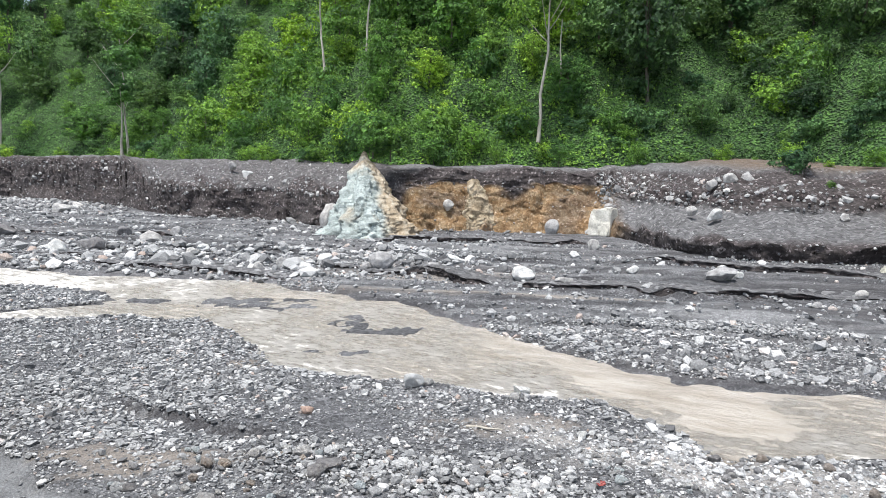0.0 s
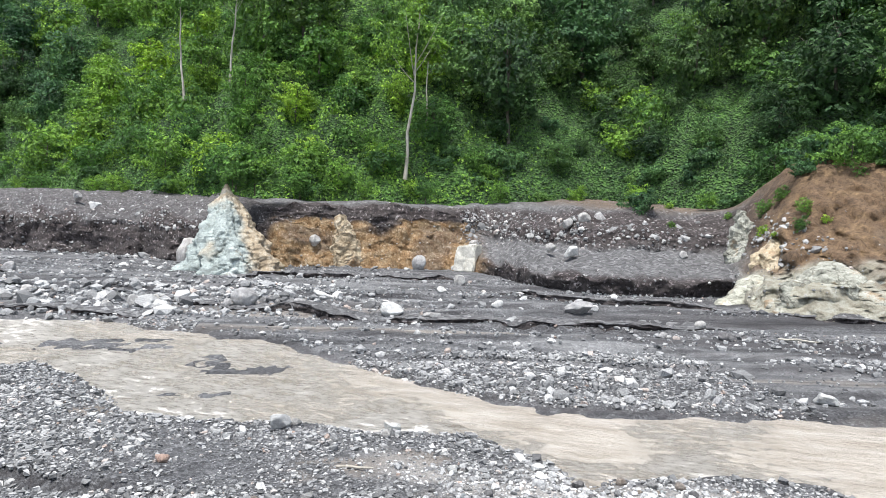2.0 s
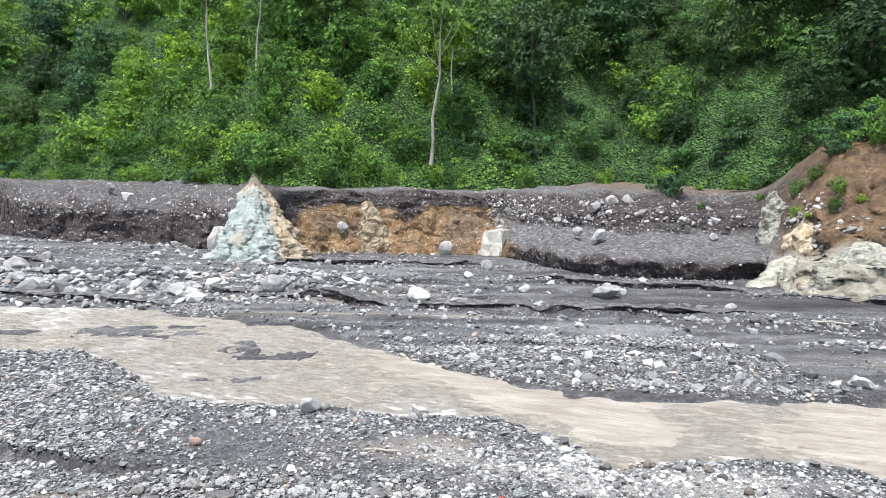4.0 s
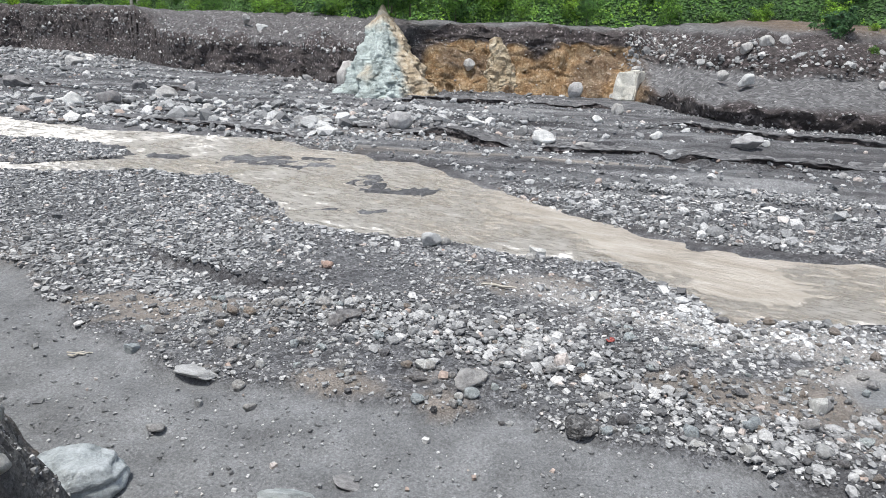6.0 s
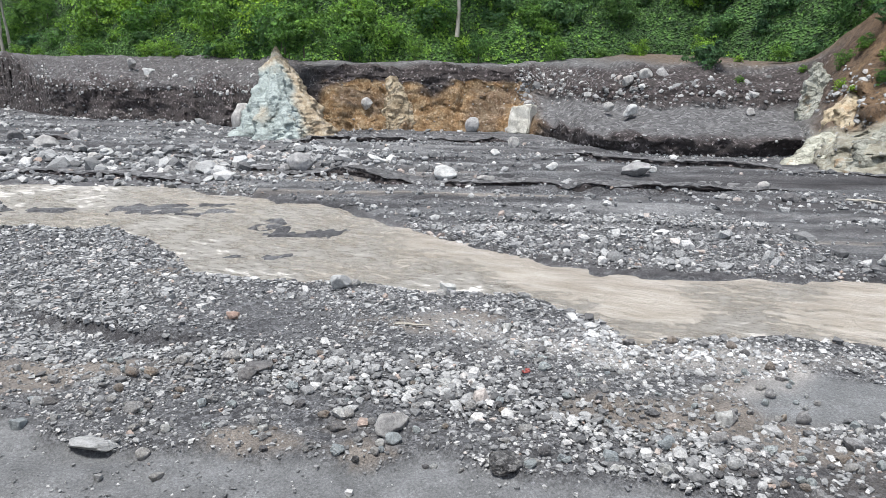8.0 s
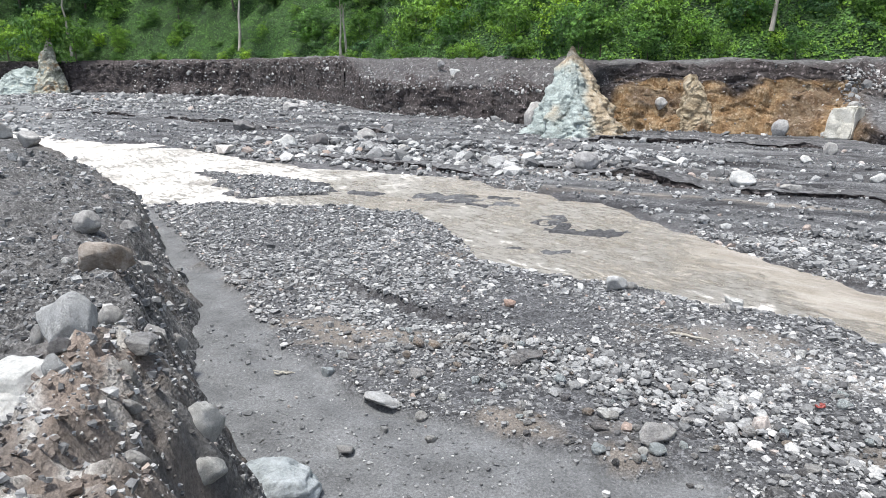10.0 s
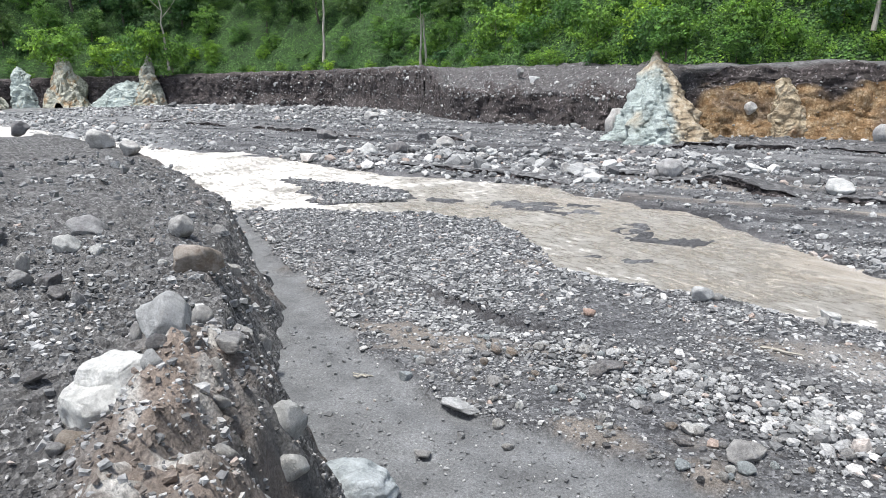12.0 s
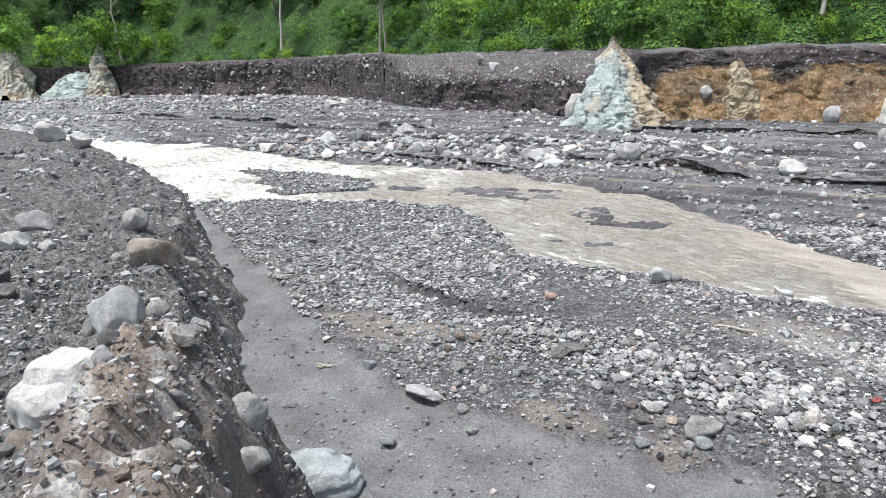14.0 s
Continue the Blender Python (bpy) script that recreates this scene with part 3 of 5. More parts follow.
# ---- near bank ----
def bank_height(x, y):
    d, s = along(x + 0.18 * fbm(x * 1.3, y * 1.3, 4, 101), y + 0.18 * fbm(x * 1.3, y * 1.3, 4, 103), LIP)
    inner = -d
    lip_z = np.interp(s, np.arange(len(LIP)), [p[2] for p in LIP])
    slope = np.interp(s, np.arange(len(LIP)), [0.9, 0.9, 0.9, 0.9, 0.8, 1.4, 2.6, 1.6, 2.4, 2.5, 2.5, 2.3, 2.0, 1.5, 1.3, 1.2, 1.0, 1.0])
    top, wsum = 0, 0
    for px, py, pz in BANK_TOPS:
        w = 1 / ((x - px) ** 2 + (y - py) ** 2 + 0.4) ** 1.5
        top, wsum = top + w * pz, wsum + w
    top = top / wsum
    k = smooth(0, 2.2, inner)
    z_in = lip_z * (1 - k) + top * k
    z = np.where(inner > 0, z_in, lip_z + inner * slope)
    # heap of brown earth near the lip
    e, s2 = along(x, y, [(-5.1, 5.1), (-4.2, 4.0), (-3.55, 3.1), (-2.75, 2.2)])
    heap = np.maximum(0, 1 - np.sqrt((e + 0.12 * fbm(x * 2.5, y * 2.5, 3, 113)) ** 2 + 0.004) / 0.72) ** 1.15 * smooth(-0.1, 0.6, s2 + 0.2) * (0.5 + 0.16 * fbm(x * 2, y * 2, 3, 111))
    z = z + np.where(inner > -1.0, heap, heap * 0.5)
    r = np.hypot(x, y)
    rough = 0.05 + 0.10 * smooth(4, 12, r)
    lumps = 1 - 2 * np.abs(fbm(x * 3.2, y * 3.2, 4, 135, 0.6))
    z = z + rough * fbm(x * 0.9, y * 0.9, 5, 121, 0.55) + 0.03 * fbm(x * 6, y * 6, 3, 131) + (0.06 + 0.02 * heap) * lumps + (0.03 + 0.01 * heap) * (1 - 2 * np.abs(fbm(x * 6, y * 6, 3, 137, 0.65))) + 0.02 * fbm(x * 13, y * 13, 2, 139)
    earth = np.clip(1.6 * heap, 0, 0.9) + 0.5 * smooth(0.2, 0.5, fbm(x * 0.8, y * 0.8, 4, 141)) * smooth(0.4, -0.3, inner)
    return z, earth, inner


bx_, by_ = spread(-75, 45, 0.04, 0.017, -4.2), spread(-40, 44, 0.04, 0.017, 4.0)
BX, BY = np.meshgrid(bx_, by_)
BZ, b_earth, b_inner = bank_height(BX, BY)
b_keep = BZ > -0.5
near_bank = new("near_bank", sheet("near_bank", BX, BY, BZ, BANK, b_keep))
n_co = places_of(near_bank.data)
mark(near_bank.data, "earth", np.clip(bank_height(n_co[:, 0], n_co[:, 1])[1], 0, 1))
e_n = along(n_co[:, 0], n_co[:, 1], [(-5.1, 5.1), (-4.2, 4.0), (-3.55, 3.1), (-2.75, 2.2)])[0] + 0.14 * fbm(n_co[:, 0] * 3, n_co[:, 1] * 3, 4, 161)
mark(near_bank.data, "crust", 0.95 * smooth(0.42, 0.12, np.abs(e_n)) * smooth(-0.25, 0.1, fbm(n_co[:, 0] * 4, n_co[:, 1] * 4, 4, 163)))
mark(near_bank.data, "sand", (0.65 - 0.5 * smooth(5, 8, np.hypot(n_co[:, 0], n_co[:, 1]))) * smooth(-0.1, 0.5, fbm(n_co[:, 0] * 0.7, n_co[:, 1] * 0.7, 4, 151)))
tagged(near_bank, "bank of loose grey ash and stones above the river bed", "bank", kind="structure")

# ---- the far terrace ----
PROFILE = {"A": [(-0.8, -0.5), (0, 0.1), (0.3, 1.4), (0.35, 2.8), (0.5, 4.2), (0.75, 5.2), (1.5, 5.65), (8, 5.85), (32, 6.3)],
           "B": [(-0.8, -0.5), (0, 0.1), (0.25, 1.0), (0.1, 2.0), (0.45, 2.95), (2.2, 3.8), (4.8, 4.75), (8.5, 5.4), (30, 5.65)],
           "C": [(-0.8, -0.5), (0, 0.1), (0.5, 1.2), (0.9, 2.4), (1.4, 3.4), (1.8, 4.1), (2.2, 4.65), (6, 4.9), (22, 5.6)],
           "D": [(0.2, -0.5), (0.15, 0.1), (-0.15, 0.95), (3, 1.5), (7, 2.3), (8, 3.5), (10, 4.3), (12, 5.0), (25, 6.0)],
           "E": [(-1, -0.5), (0, 0.15), (1.6, 1.2), (3.4, 1.9), (5, 3.0), (7, 4.4), (9.5, 6.4), (13, 8.6), (24, 9.2)]}
STATIONS = [("E", 60, 12, 0.8, 0.6), ("E", 40, 20, 0.7, 0.7), ("E", 32, 23.5, 0.65, 0.75), ("E", 26, 26.6, 0.65, 0.75), ("E", 22.3, 30, 0.75, 0.65),
            ("D", 24.6, 35.6, 0.5, 0.86), ("D", 21, 35.5, 0.35, 0.93), ("D", 17, 36.6, 0.3, 0.95), ("D", 14.6, 40.2, 0.3, 0.95), ("D", 13.6, 46, 0.2, 0.98),
            ("C", 12, 50.5, 0.1, 1), ("C", 8, 51.6, 0.05, 1), ("C", 3, 51.6, 0, 1), ("C", -2, 50.5, 0, 1), ("B", -6, 54, -0.1, 1), ("B", -9.4, 56.5, -0.15, 0.98),
            ("B", -14, 60.5, -0.3, 0.95), ("B", -23.4, 65.4, -0.4, 0.9), ("B", -27, 67.5, -0.45, 0.9), ("A", -37, 80, -0.45, 0.9), ("A", -47, 88, -0.45, 0.9),
            ("A", -61, 98, -0.4, 0.92), ("A", -75, 101, -0.3, 0.95), ("A", -96, 108, -0.3, 0.95), ("A", -112, 107, -0.3, 0.95), ("A", -128, 102, -0.45, 0.9), ("A", -145, 90, -0.6, 0.8), ("A", -175, 72, -0.6, 0.8), ("A", -230, 50, -0.6, 0.8)]


def terrace():
    ss, base, back, prof, kind = [], [], [], [], []
    for k in range(len(STATIONS) - 1):
        a, b = STATIONS[k], STATIONS[k + 1]
        n = max(3, int(math.hypot(b[1] - a[1], b[2] - a[2]) / 0.28))
        for i in range(n):
            u = i / n
            us = u * u * (3 - 2 * u)
            base.append((a[1] + u * (b[1] - a[1]), a[2] + u * (b[2] - a[2])))
            back.append((a[3] + u * (b[3] - a[3]), a[4] + u * (b[4] - a[4])))
            pa, pb = np.array(PROFILE[a[0]]), np.array(PROFILE[b[0]])
            prof.append(pa * (1 - us) + pb * us)
            kind.append([(1 - us) * (a[0] == c) + us * (b[0] == c) for c in "ABCDE"])
    base, back, prof, kind = map(np.array, (base, back, prof, kind))
    steps = np.concatenate([np.linspace(k, k + 1, m, endpoint=False) for k, m in enumerate((2, 9, 9, 9, 12, 10, 8, 12))] + [[8]])
    off = np.stack([np.interp(steps, range(9), prof[i, :, 0]) for i in range(len(base))])
    z = np.stack([np.interp(steps, range(9), prof[i, :, 1]) for i in range(len(base))])
    S = np.cumsum(np.r_[0, np.hypot(*np.diff(base, axis=0).T)])[:, None] + 0 * off
    V = steps[None, :] + 0 * off
    steep = smooth(0.2, 1, V) * smooth(8, 6, V)
    # buttresses, hollows and crumbling of the cut face
    off = off + steep * (0.45 * fbm(S * 0.22, z * 0.18, 3, 201) + 0.28 * fbm(S * 0.9, z * 0.7, 4, 211) + 0.2 * fbm(S * 3, z * 3, 3, 221, 0.6))
    wall = kind[:, 0:1] + kind[:, 1:2] + 0.6 * kind[:, 2:3]
    off = off + steep * 0.7 * np.maximum(0, fbm(S * 0.3, z * 0.05, 3, 205)) * wall
    # gullies washed down the face, and crumbled slumps at its foot
    off = off + steep * 0.45 * wall * smooth(0.35, 0.0, np.abs(fbm(S * 0.55, z * 0.08, 4, 213))) * smooth(0.5, 3, z)
    off = off - wall * 1.3 * np.maximum(0, fbm(S * 0.21, 0 * z, 3, 217) + 0.1) * smooth(2.2, 0.2, z) * smooth(0.2, 1, V)
    craggy = kind[:, 4:5] * steep
    craggy = craggy * smooth(5.2, 3.6, V)
    off = off + kind[:, 4:5] * steep * 0.3 * fbm(S * 1.1, z * 1.3, 5, 219, 0.65) + craggy * (0.9 * fbm(S * 0.35, z * 0.5, 5, 207, 0.65) - 0.5 * smooth(0.2, 0, np.abs(fbm(S * 0.5, z * 0.7, 3, 209))))
    z = z + 0.22 * steep * fbm(S * 0.8, V * 1.4, 4, 231) + 0.3 * steep * smooth(4, 6, V) * fbm(S * 0.3, 0 * V, 4, 233) * (kind[:, 2:3] + kind[:, 3:4]) + smooth(6, 7, V) * 0.12 * fbm(S * 0.4, V * 2, 3, 241)
    X = base[:, 0:1] + back[:, 0:1] * off
    Y = base[:, 1:2] + back[:, 1:2] * off
    me = sheet("terrace", X, Y, z, CLIFF)
    A, B, C, D, E = (kind[:, i:i + 1] + 0 * off for i in range(5))
    clay = C * smooth(4.9, 4.2, V + 1.0 * fbm(S * 0.35, V * 0.6, 4, 251) + 0.35) * (1 - 0.45 * smooth(0.15, 0.4, fbm(S * 0.3, V * 0.7, 4, 253))) * smooth(-0.3, 0.3, S * 0 + X + 2.5)
    gravel = smooth(4.1, 4.7, V + 1.1 * fbm(S * 0.4, V, 4, 261)) * 0.5 * B + smooth(2.0, 2.4, V + 0.2 * fbm(S * 0.6, V, 3, 263)) * smooth(4.4, 3.9, V) * D + smooth(6.3, 7, V) * (A + C + D)
    tan = E * smooth(4.4, 3.4, V + 0.9 * fbm(S * 0.3, V, 4, 271))
    soil = E * smooth(3.2, 4.2, V + 0.9 * fbm(S * 0.3, V, 4, 271)) + D * 0.6 * smooth(6.6, 7.2, V) * smooth(18, 24, X)
    for key, vals in (("clay", clay), ("gravel", np.clip(gravel, 0, 1) * 0.9), ("tan", tan), ("soil", np.clip(soil, 0, 1))):
        mark(me, key, vals)
    return tagged(new("terrace", me), "cut river terrace of dark ash and orange clay", "terrace", kind="structure")


terrace()


def ledge(line, high, seed):
    """A low bank cut by the last flood: a crumbling dark face under a gravelly lip."""
    pts = np.array(line, float)
    s = np.r_[0, np.cumsum(np.hypot(*np.diff(pts, axis=0).T))]
    t = np.arange(0, s[-1], 0.11)
    cx, cy = np.interp(t, s, pts[:, 0]), np.interp(t, s, pts[:, 1])
    nx, ny = -np.gradient(cy), np.gradient(cx)
    n = np.hypot(nx, ny)
    nx, ny = nx / n, ny / n
    prof = np.array([(-0.25, -0.25), (-0.05, -0.02), (0.02, 0.35), (0.0, 0.7), (-0.06, 0.95), (0.05, 1.03), (0.3, 1.0), (0.9, 0.85), (2.0, 0.4), (3.4, -0.4)])
    steps = np.linspace(0, 9, 34)
    off, z = np.interp(steps, range(10), prof[:, 0]), np.interp(steps, range(10), prof[:, 1])
    T, O = np.meshgrid(t, off, indexing="ij")
    Z = high * z[None] * (smooth(0, 2.5, T) * smooth(0, 2.5, t[-1] - T)) * np.clip(0.62 + 0.75 * fbm(T * 0.28, T * 0, 4, seed), 0.0, 1.0)
    O = O + 0.55 * fbm(T * 0.4, 0 * T, 4, seed + 3) + 0.16 * fbm(T * 2.2, Z * 5, 4, seed + 5, 0.6) + 0.5 * fbm(T * 0.12, 0 * T, 2, seed + 8)
    X, Y = cx[:, None] + nx[:, None] * O, cy[:, None] + ny[:, None] * O
    Z = np.where(z[None] < 0.0, Z - 0.08, Z + ground_height(X, Y)[0] * 0.7 + 0.03 * fbm(T * 3, O * 3, 3, seed + 6))
    me = sheet("ledge", X, Y, Z, CLIFF)
    V = steps[None] + 0 * O
    for key, vals in (("clay", 0 * V), ("gravel", smooth(3.0, 4.2, V + 0.9 * fbm(T * 1.5, V, 3, seed + 9))), ("tan", 0 * V), ("soil", 0 * V)):
        mark(me, key, vals)
    return tagged(new("ledge", me), "low crumbling ledge of dark ash across the gravel bed", "ledge", kind="structure")


for k, (line, high) in enumerate(LEDGES):
    ledge(line, high, 280 + 10 * k)

# ---- hillside ----
HILL_FOOT = [(78, 4), (60, 20), (47, 30), (39, 37.5), (33, 45), (30, 52), (25, 58), (18, 60), (8, 61), (-8, 63), (-22, 75), (-45, 98), (-75, 111), (-108, 114), (-130, 108), (-150, 96), (-180, 79), (-240, 58)]


def hill_height(x, y):
    d, s = along(x, y, HILL_FOOT)
    d = -d
    z = 5.9 + np.where(d > 0, 0.85 * d, 1.5 * d)
    z = np.minimum(z, np.interp(x, [-92, -68], [25, 50]) + 0.05 * d)
    z = z + smooth(0, 12, d) * (2.2 * fbm(x * 0.05, y * 0.05, 4, 301) + 0.5 * fbm(x * 0.3, y * 0.3, 3, 303))
    # the gully between the main slope and the spur
    e, q = along(x, y, [(27, 57), (34, 72), (40, 100)])
    z = z - 5.0 * np.exp(-(e / 7) ** 2) * smooth(0, 14, d)
    return z, d


def canopy(x, y, back):
    """The lumpy height of low growth over the hillside."""
    lump = np.abs(fbm(x * 0.28, y * 0.28, 2, 801)) + 0.5 * np.abs(fbm(x * 0.8, y * 0.8, 2, 811))
    return 3.0 * lump * smooth(-1, 5, back)


hx, hy = np.meshgrid(np.arange(-270, 120, 1.2), np.arange(0, 190, 1.2))
hz, hd = hill_height(hx, hy)
hz = hz + 0.75 * canopy(hx, hy, hd)
hillside = new("hillside", sheet("hillside", hx, hy, np.minimum(hz, 95), FOREST_FLOOR, hz > 3))
tagged(hillside, "steep forested hillside behind the river terrace", "hillside", kind="structure")


# ---- stones ----
def solid(subdivisions):
    bm = bmesh.new()
    bmesh.ops.create_icosphere(bm, subdivisions=subdivisions, radius=1.0)
    v = np.array([p.co[:] for p in bm.verts])
    f = np.array([[p.index for p in q.verts] for q in bm.faces])
    bm.free()
    return v, f


def stone_shape(seed, subdivisions, cuts=7, rough=0.1):
    """A broken and worn stone of half-size 1: a ball cut by planes, its faces uneven."""
    g = np.random.default_rng(seed)
    v, f = solid(subdivisions)
    v = v * (1 + 0.15 * np.sin(v @ (g.normal(size=3) * 1.6) + seed))[:, None]
    for _ in range(cuts):
        n = g.normal(size=3)
        n /= np.linalg.norm(n)
        over = np.maximum(0, v @ n - g.uniform(0.5, 0.88))
        v = v - np.outer(over * 0.95, n)
    v = v * (1 + rough * fbm3(v * 1.5 + seed, 4, 500 + seed))[:, None]
    if subdivisions > 2:
        v = v * (1 + 0.03 * fbm3(v * 6.0 + seed, 3, 700 + seed))[:, None]
    return v / np.abs(v).max(0), f


SMALL = [stone_shape(k, 1, 3, 0.2) for k in range(14)]


def chip_shape(seed):
    """A small angular stone of twelve triangles."""
    g = np.random.default_rng(seed)
    v = np.array([(x, y, z) for x in (-1, 1) for y in (-1, 1) for z in (-1, 1)], float) * g.uniform(0.35, 1.0, (8, 3))
    q = [(0, 1, 3, 2), (4, 6, 7, 5), (0, 4, 5, 1), (2, 3, 7, 6), (0, 2, 6, 4), (1, 5, 7, 3)]
    return v, np.array([t for a, b, c, d in q for t in ((a, b, c), (a, c, d))])


TINY = [chip_shape(900 + k) for k in range(16)]
ROUND = [stone_shape(20 + k, 1, 6, 0.16) for k in range(14)]


def joined_stones(name, x, y, z, size, shapes, mat, flat=(0.45, 0.85), sink=0.25):
    """Many stones in one mesh; size is each stone's longest diameter."""
    n = len(x)
    pick = rng.integers(0, len(shapes), n)
    turn, tip = rng.uniform(0, 2 * np.pi, n), rng.normal(0, 0.25, n)
    sx, sy, sz = 0.5 * size, 0.5 * size * rng.uniform(0.6, 0.95, n), 0.5 * size * rng.uniform(*flat, n)
    V, F, base = [], [], 0
    for k, (sv, sf) in enumerate(shapes):
        i = np.nonzero(pick == k)[0]
        if not len(i):
            continue
        p = sv[None] * np.stack([sx[i], sy[i], sz[i]], -1)[:, None]
        ct, st = np.cos(tip[i])[:, None], np.sin(tip[i])[:, None]
        px, pz = p[..., 0] * ct - p[..., 2] * st, p[..., 0] * st + p[..., 2] * ct
        c, s = np.cos(turn[i])[:, None], np.sin(turn[i])[:, None]
        q = np.stack([px * c - p[..., 1] * s + x[i][:, None], px * s + p[..., 1] * c + y[i][:, None], pz + (z[i] + sz[i] * (1 - 2 * sink))[:, None]], -1)
        V.append(q.reshape(-1, 3))
        F.append((sf[None] + (base + np.arange(len(i)) * len(sv))[:, None, None]).reshape(-1, 3))
        base += len(i) * len(sv)
    return new(name, mesh_of(name, np.concatenate(V), np.concatenate(F), mat, False))


def height_at(x, y):
    x, y = np.atleast_1d(np.asarray(x, float)), np.atleast_1d(np.asarray(y, float))
    return np.maximum(ground_height(x, y)[0], bank_height(x, y)[0])


def sizes(n, median, spread_, lo, hi):
    return np.clip(median * np.exp(rng.normal(0, spread_, n)), lo, hi)


def in_water(x, y, margin=0.0):
    d1, d2 = along(x, y, NEAR_BANK)[0], along(x, y, FAR_BANK)[0]
    d = np.minimum(np.abs(d1), np.abs(d2))
    return inside(x, y, RIVER) & (d > margin)


def cobble_bar():
    """The cobble bar on the near side of the river: stones packed close, coarser towards the sand and in a belt across it."""
    n = 150000
    x, y = rng.uniform(-15, 13, n), rng.uniform(4.0, 22, n)
    edge = -along(x, y, SAND_EDGE)[0]
    belt = smooth(1.9, 0.3, np.abs(y + 0.5 * x - 10.2 + 0.8 * fbm(x * 0.5, y * 0.5, 3, 407))) * smooth(-4.5, -2, x) * smooth(5.5, 3.0, x)
    thick = fbm(x * 0.55, y * 0.55, 4, 401) + 0.5 * belt
    _, sand, mud, _ = ground_height(x, y)
    keep = (edge < 0.05) & ~in_water(x, y, 0.05) & (bank_height(x, y)[0] < 0.05) & (thick - 0.75 * smooth(3.0, 5.5, x) * smooth(8.2, 7, y) > rng.uniform(-1.3, 0.45, n)) & (mud < rng.uniform(0.2, 1.2, n)) & (np.abs(along(x, y + 0.1 * fbm(x * 2, y * 2, 3, 61), NICK)[0]) > 0.05) & (sand < 0.5)
    keep &= rng.uniform(0, 1, n) < np.interp(y, [4, 12, 22], [1.0, 0.85, 0.55])
    x, y, belt = x[keep], y[keep], belt[keep]
    s = sizes(len(x), 0.054, 0.52, 0.026, 0.22) * (1 + 0.3 * fbm(x * 0.4, y * 0.4, 3, 405) + 0.35 * belt + 0.25 * smooth(10, 15, y))
    near = (np.hypot(x, y) < 13) & (s > 0.13)
    z = height_at(x, y) + 0.025 * belt
    coated = silt_band(x, y) > rng.uniform(0.05, 0.95, len(x))
    c = joined_stones("silty_cobbles", x[coated], y[coated], z[coated], s[coated], SMALL, COBBLES_PALE, sink=0.36)
    tagged(c, "pale silt-coated cobbles beside the water", "cobbles", kind="stuff")
    x, y, z, s, near = x[~coated], y[~coated], z[~coated], s[~coated], near[~coated]
    a = joined_stones("cobbles", x[near], y[near], z[near], s[near], ROUND, COBBLES, flat=(0.38, 0.75), sink=0.3)
    tagged(a, "grey rounded cobbles heaped on the gravel bar", "cobbles", kind="stuff")
    far = ~near
    b = joined_stones("pebbles", x[far], y[far], z[far], s[far], TINY, COBBLES, flat=(0.35, 0.7), sink=0.3)
    tagged(b, "small grey pebbles strewn on the gravel bar", "pebbles", kind="stuff")


def left_gravel():
    n = 34000
    x, y = rng.uniform(-26, -4, n), rng.uniform(13, 29, n)
    ok = (~in_water(x, y, 0.05) | inside(x, y, BAR)) & (bank_height(x, y)[0] < 0.05) & (along(x, y, NEAR_BANK)[0] < 8) & (-along(x, y, SAND_EDGE)[0] < 0) & ((x < -14.5) | (y > 21.5) | (rng.uniform(0, 1, n) < 0.25))
    x, y = x[ok], y[ok]
    s = sizes(len(x), 0.095, 0.45, 0.05, 0.3)
    tagged(joined_stones("coarse_gravel", x, y, height_at(x, y), s, TINY, COBBLES, sink=0.4), "dark grey gravel beside the shallow water", "gravel", kind="stuff")


def far_bed():
    n = 135000
    x, y = 34 - 150 * rng.uniform(0, 1, n) ** 1.35, 15 + 85 * rng.uniform(0, 1, n) ** 1.5
    base = [(p[1], p[2]) for p in STATIONS[::-1]]
    ok = ~in_water(x, y, 0.05) & (along(x, y, base)[0] < 0.3) & (along(x, y, FAR_BANK)[0] < 0)
    band = fbm(x * 0.09, (y + 0.28 * x) * 0.42, 4, 411)
    heap = smooth(9, 2, np.abs(y - 37 - 0.1 * x)) * smooth(6, -4, x)
    ok &= band + 1.0 * heap - 0.35 * smooth(6, 14, x) > rng.uniform(-0.7, 0.75, n)
    x, y = x[ok], y[ok]
    s = sizes(len(x), 0.115, 0.56, 0.07, 0.9) * (1 + 1.2 * smooth(40, 110, np.hypot(x, y))) * (1 + 0.9 * smooth(9, 2, np.abs(y - 37 - 0.1 * x)) * smooth(6, -4, x))
    z, big = height_at(x, y), s > 0.26
    tagged(joined_stones("bed_stones", x[big], y[big], z[big], s[big], SMALL, BED_STONES), "grey stones strewn over the far river bed", "stones", kind="stuff")
    tagged(joined_stones("bed_gravel", x[~big], y[~big], z[~big], s[~big], TINY, BED_STONES), "grey gravel strewn over the far river bed", "gravel", kind="stuff")


def bank_grit():
    n = 52000
    r, a = 1.2 + 26 * rng.uniform(0, 1, n) ** 1.7, rng.uniform(radians(92), radians(178), n)
    x, y = r * np.cos(a), r * np.sin(a)
    z, _, inner = bank_height(x, y)
    ok = (z > 0.1) & (fbm(x * 0.9, y * 0.9, 3, 421) > rng.uniform(-0.9, 0.7, n))
    x, y, z, r = x[ok], y[ok], z[ok], r[ok]
    s = sizes(len(x), 0.04, 0.55, 0.014, 0.15) * (0.45 + 0.075 * r)
    tagged(joined_stones("bank_grit", x, y, z, np.clip(s, 0.012, 0.45), TINY, COBBLES, sink=0.35), "small grey stones scattered over the ash bank", "stones", kind="stuff")


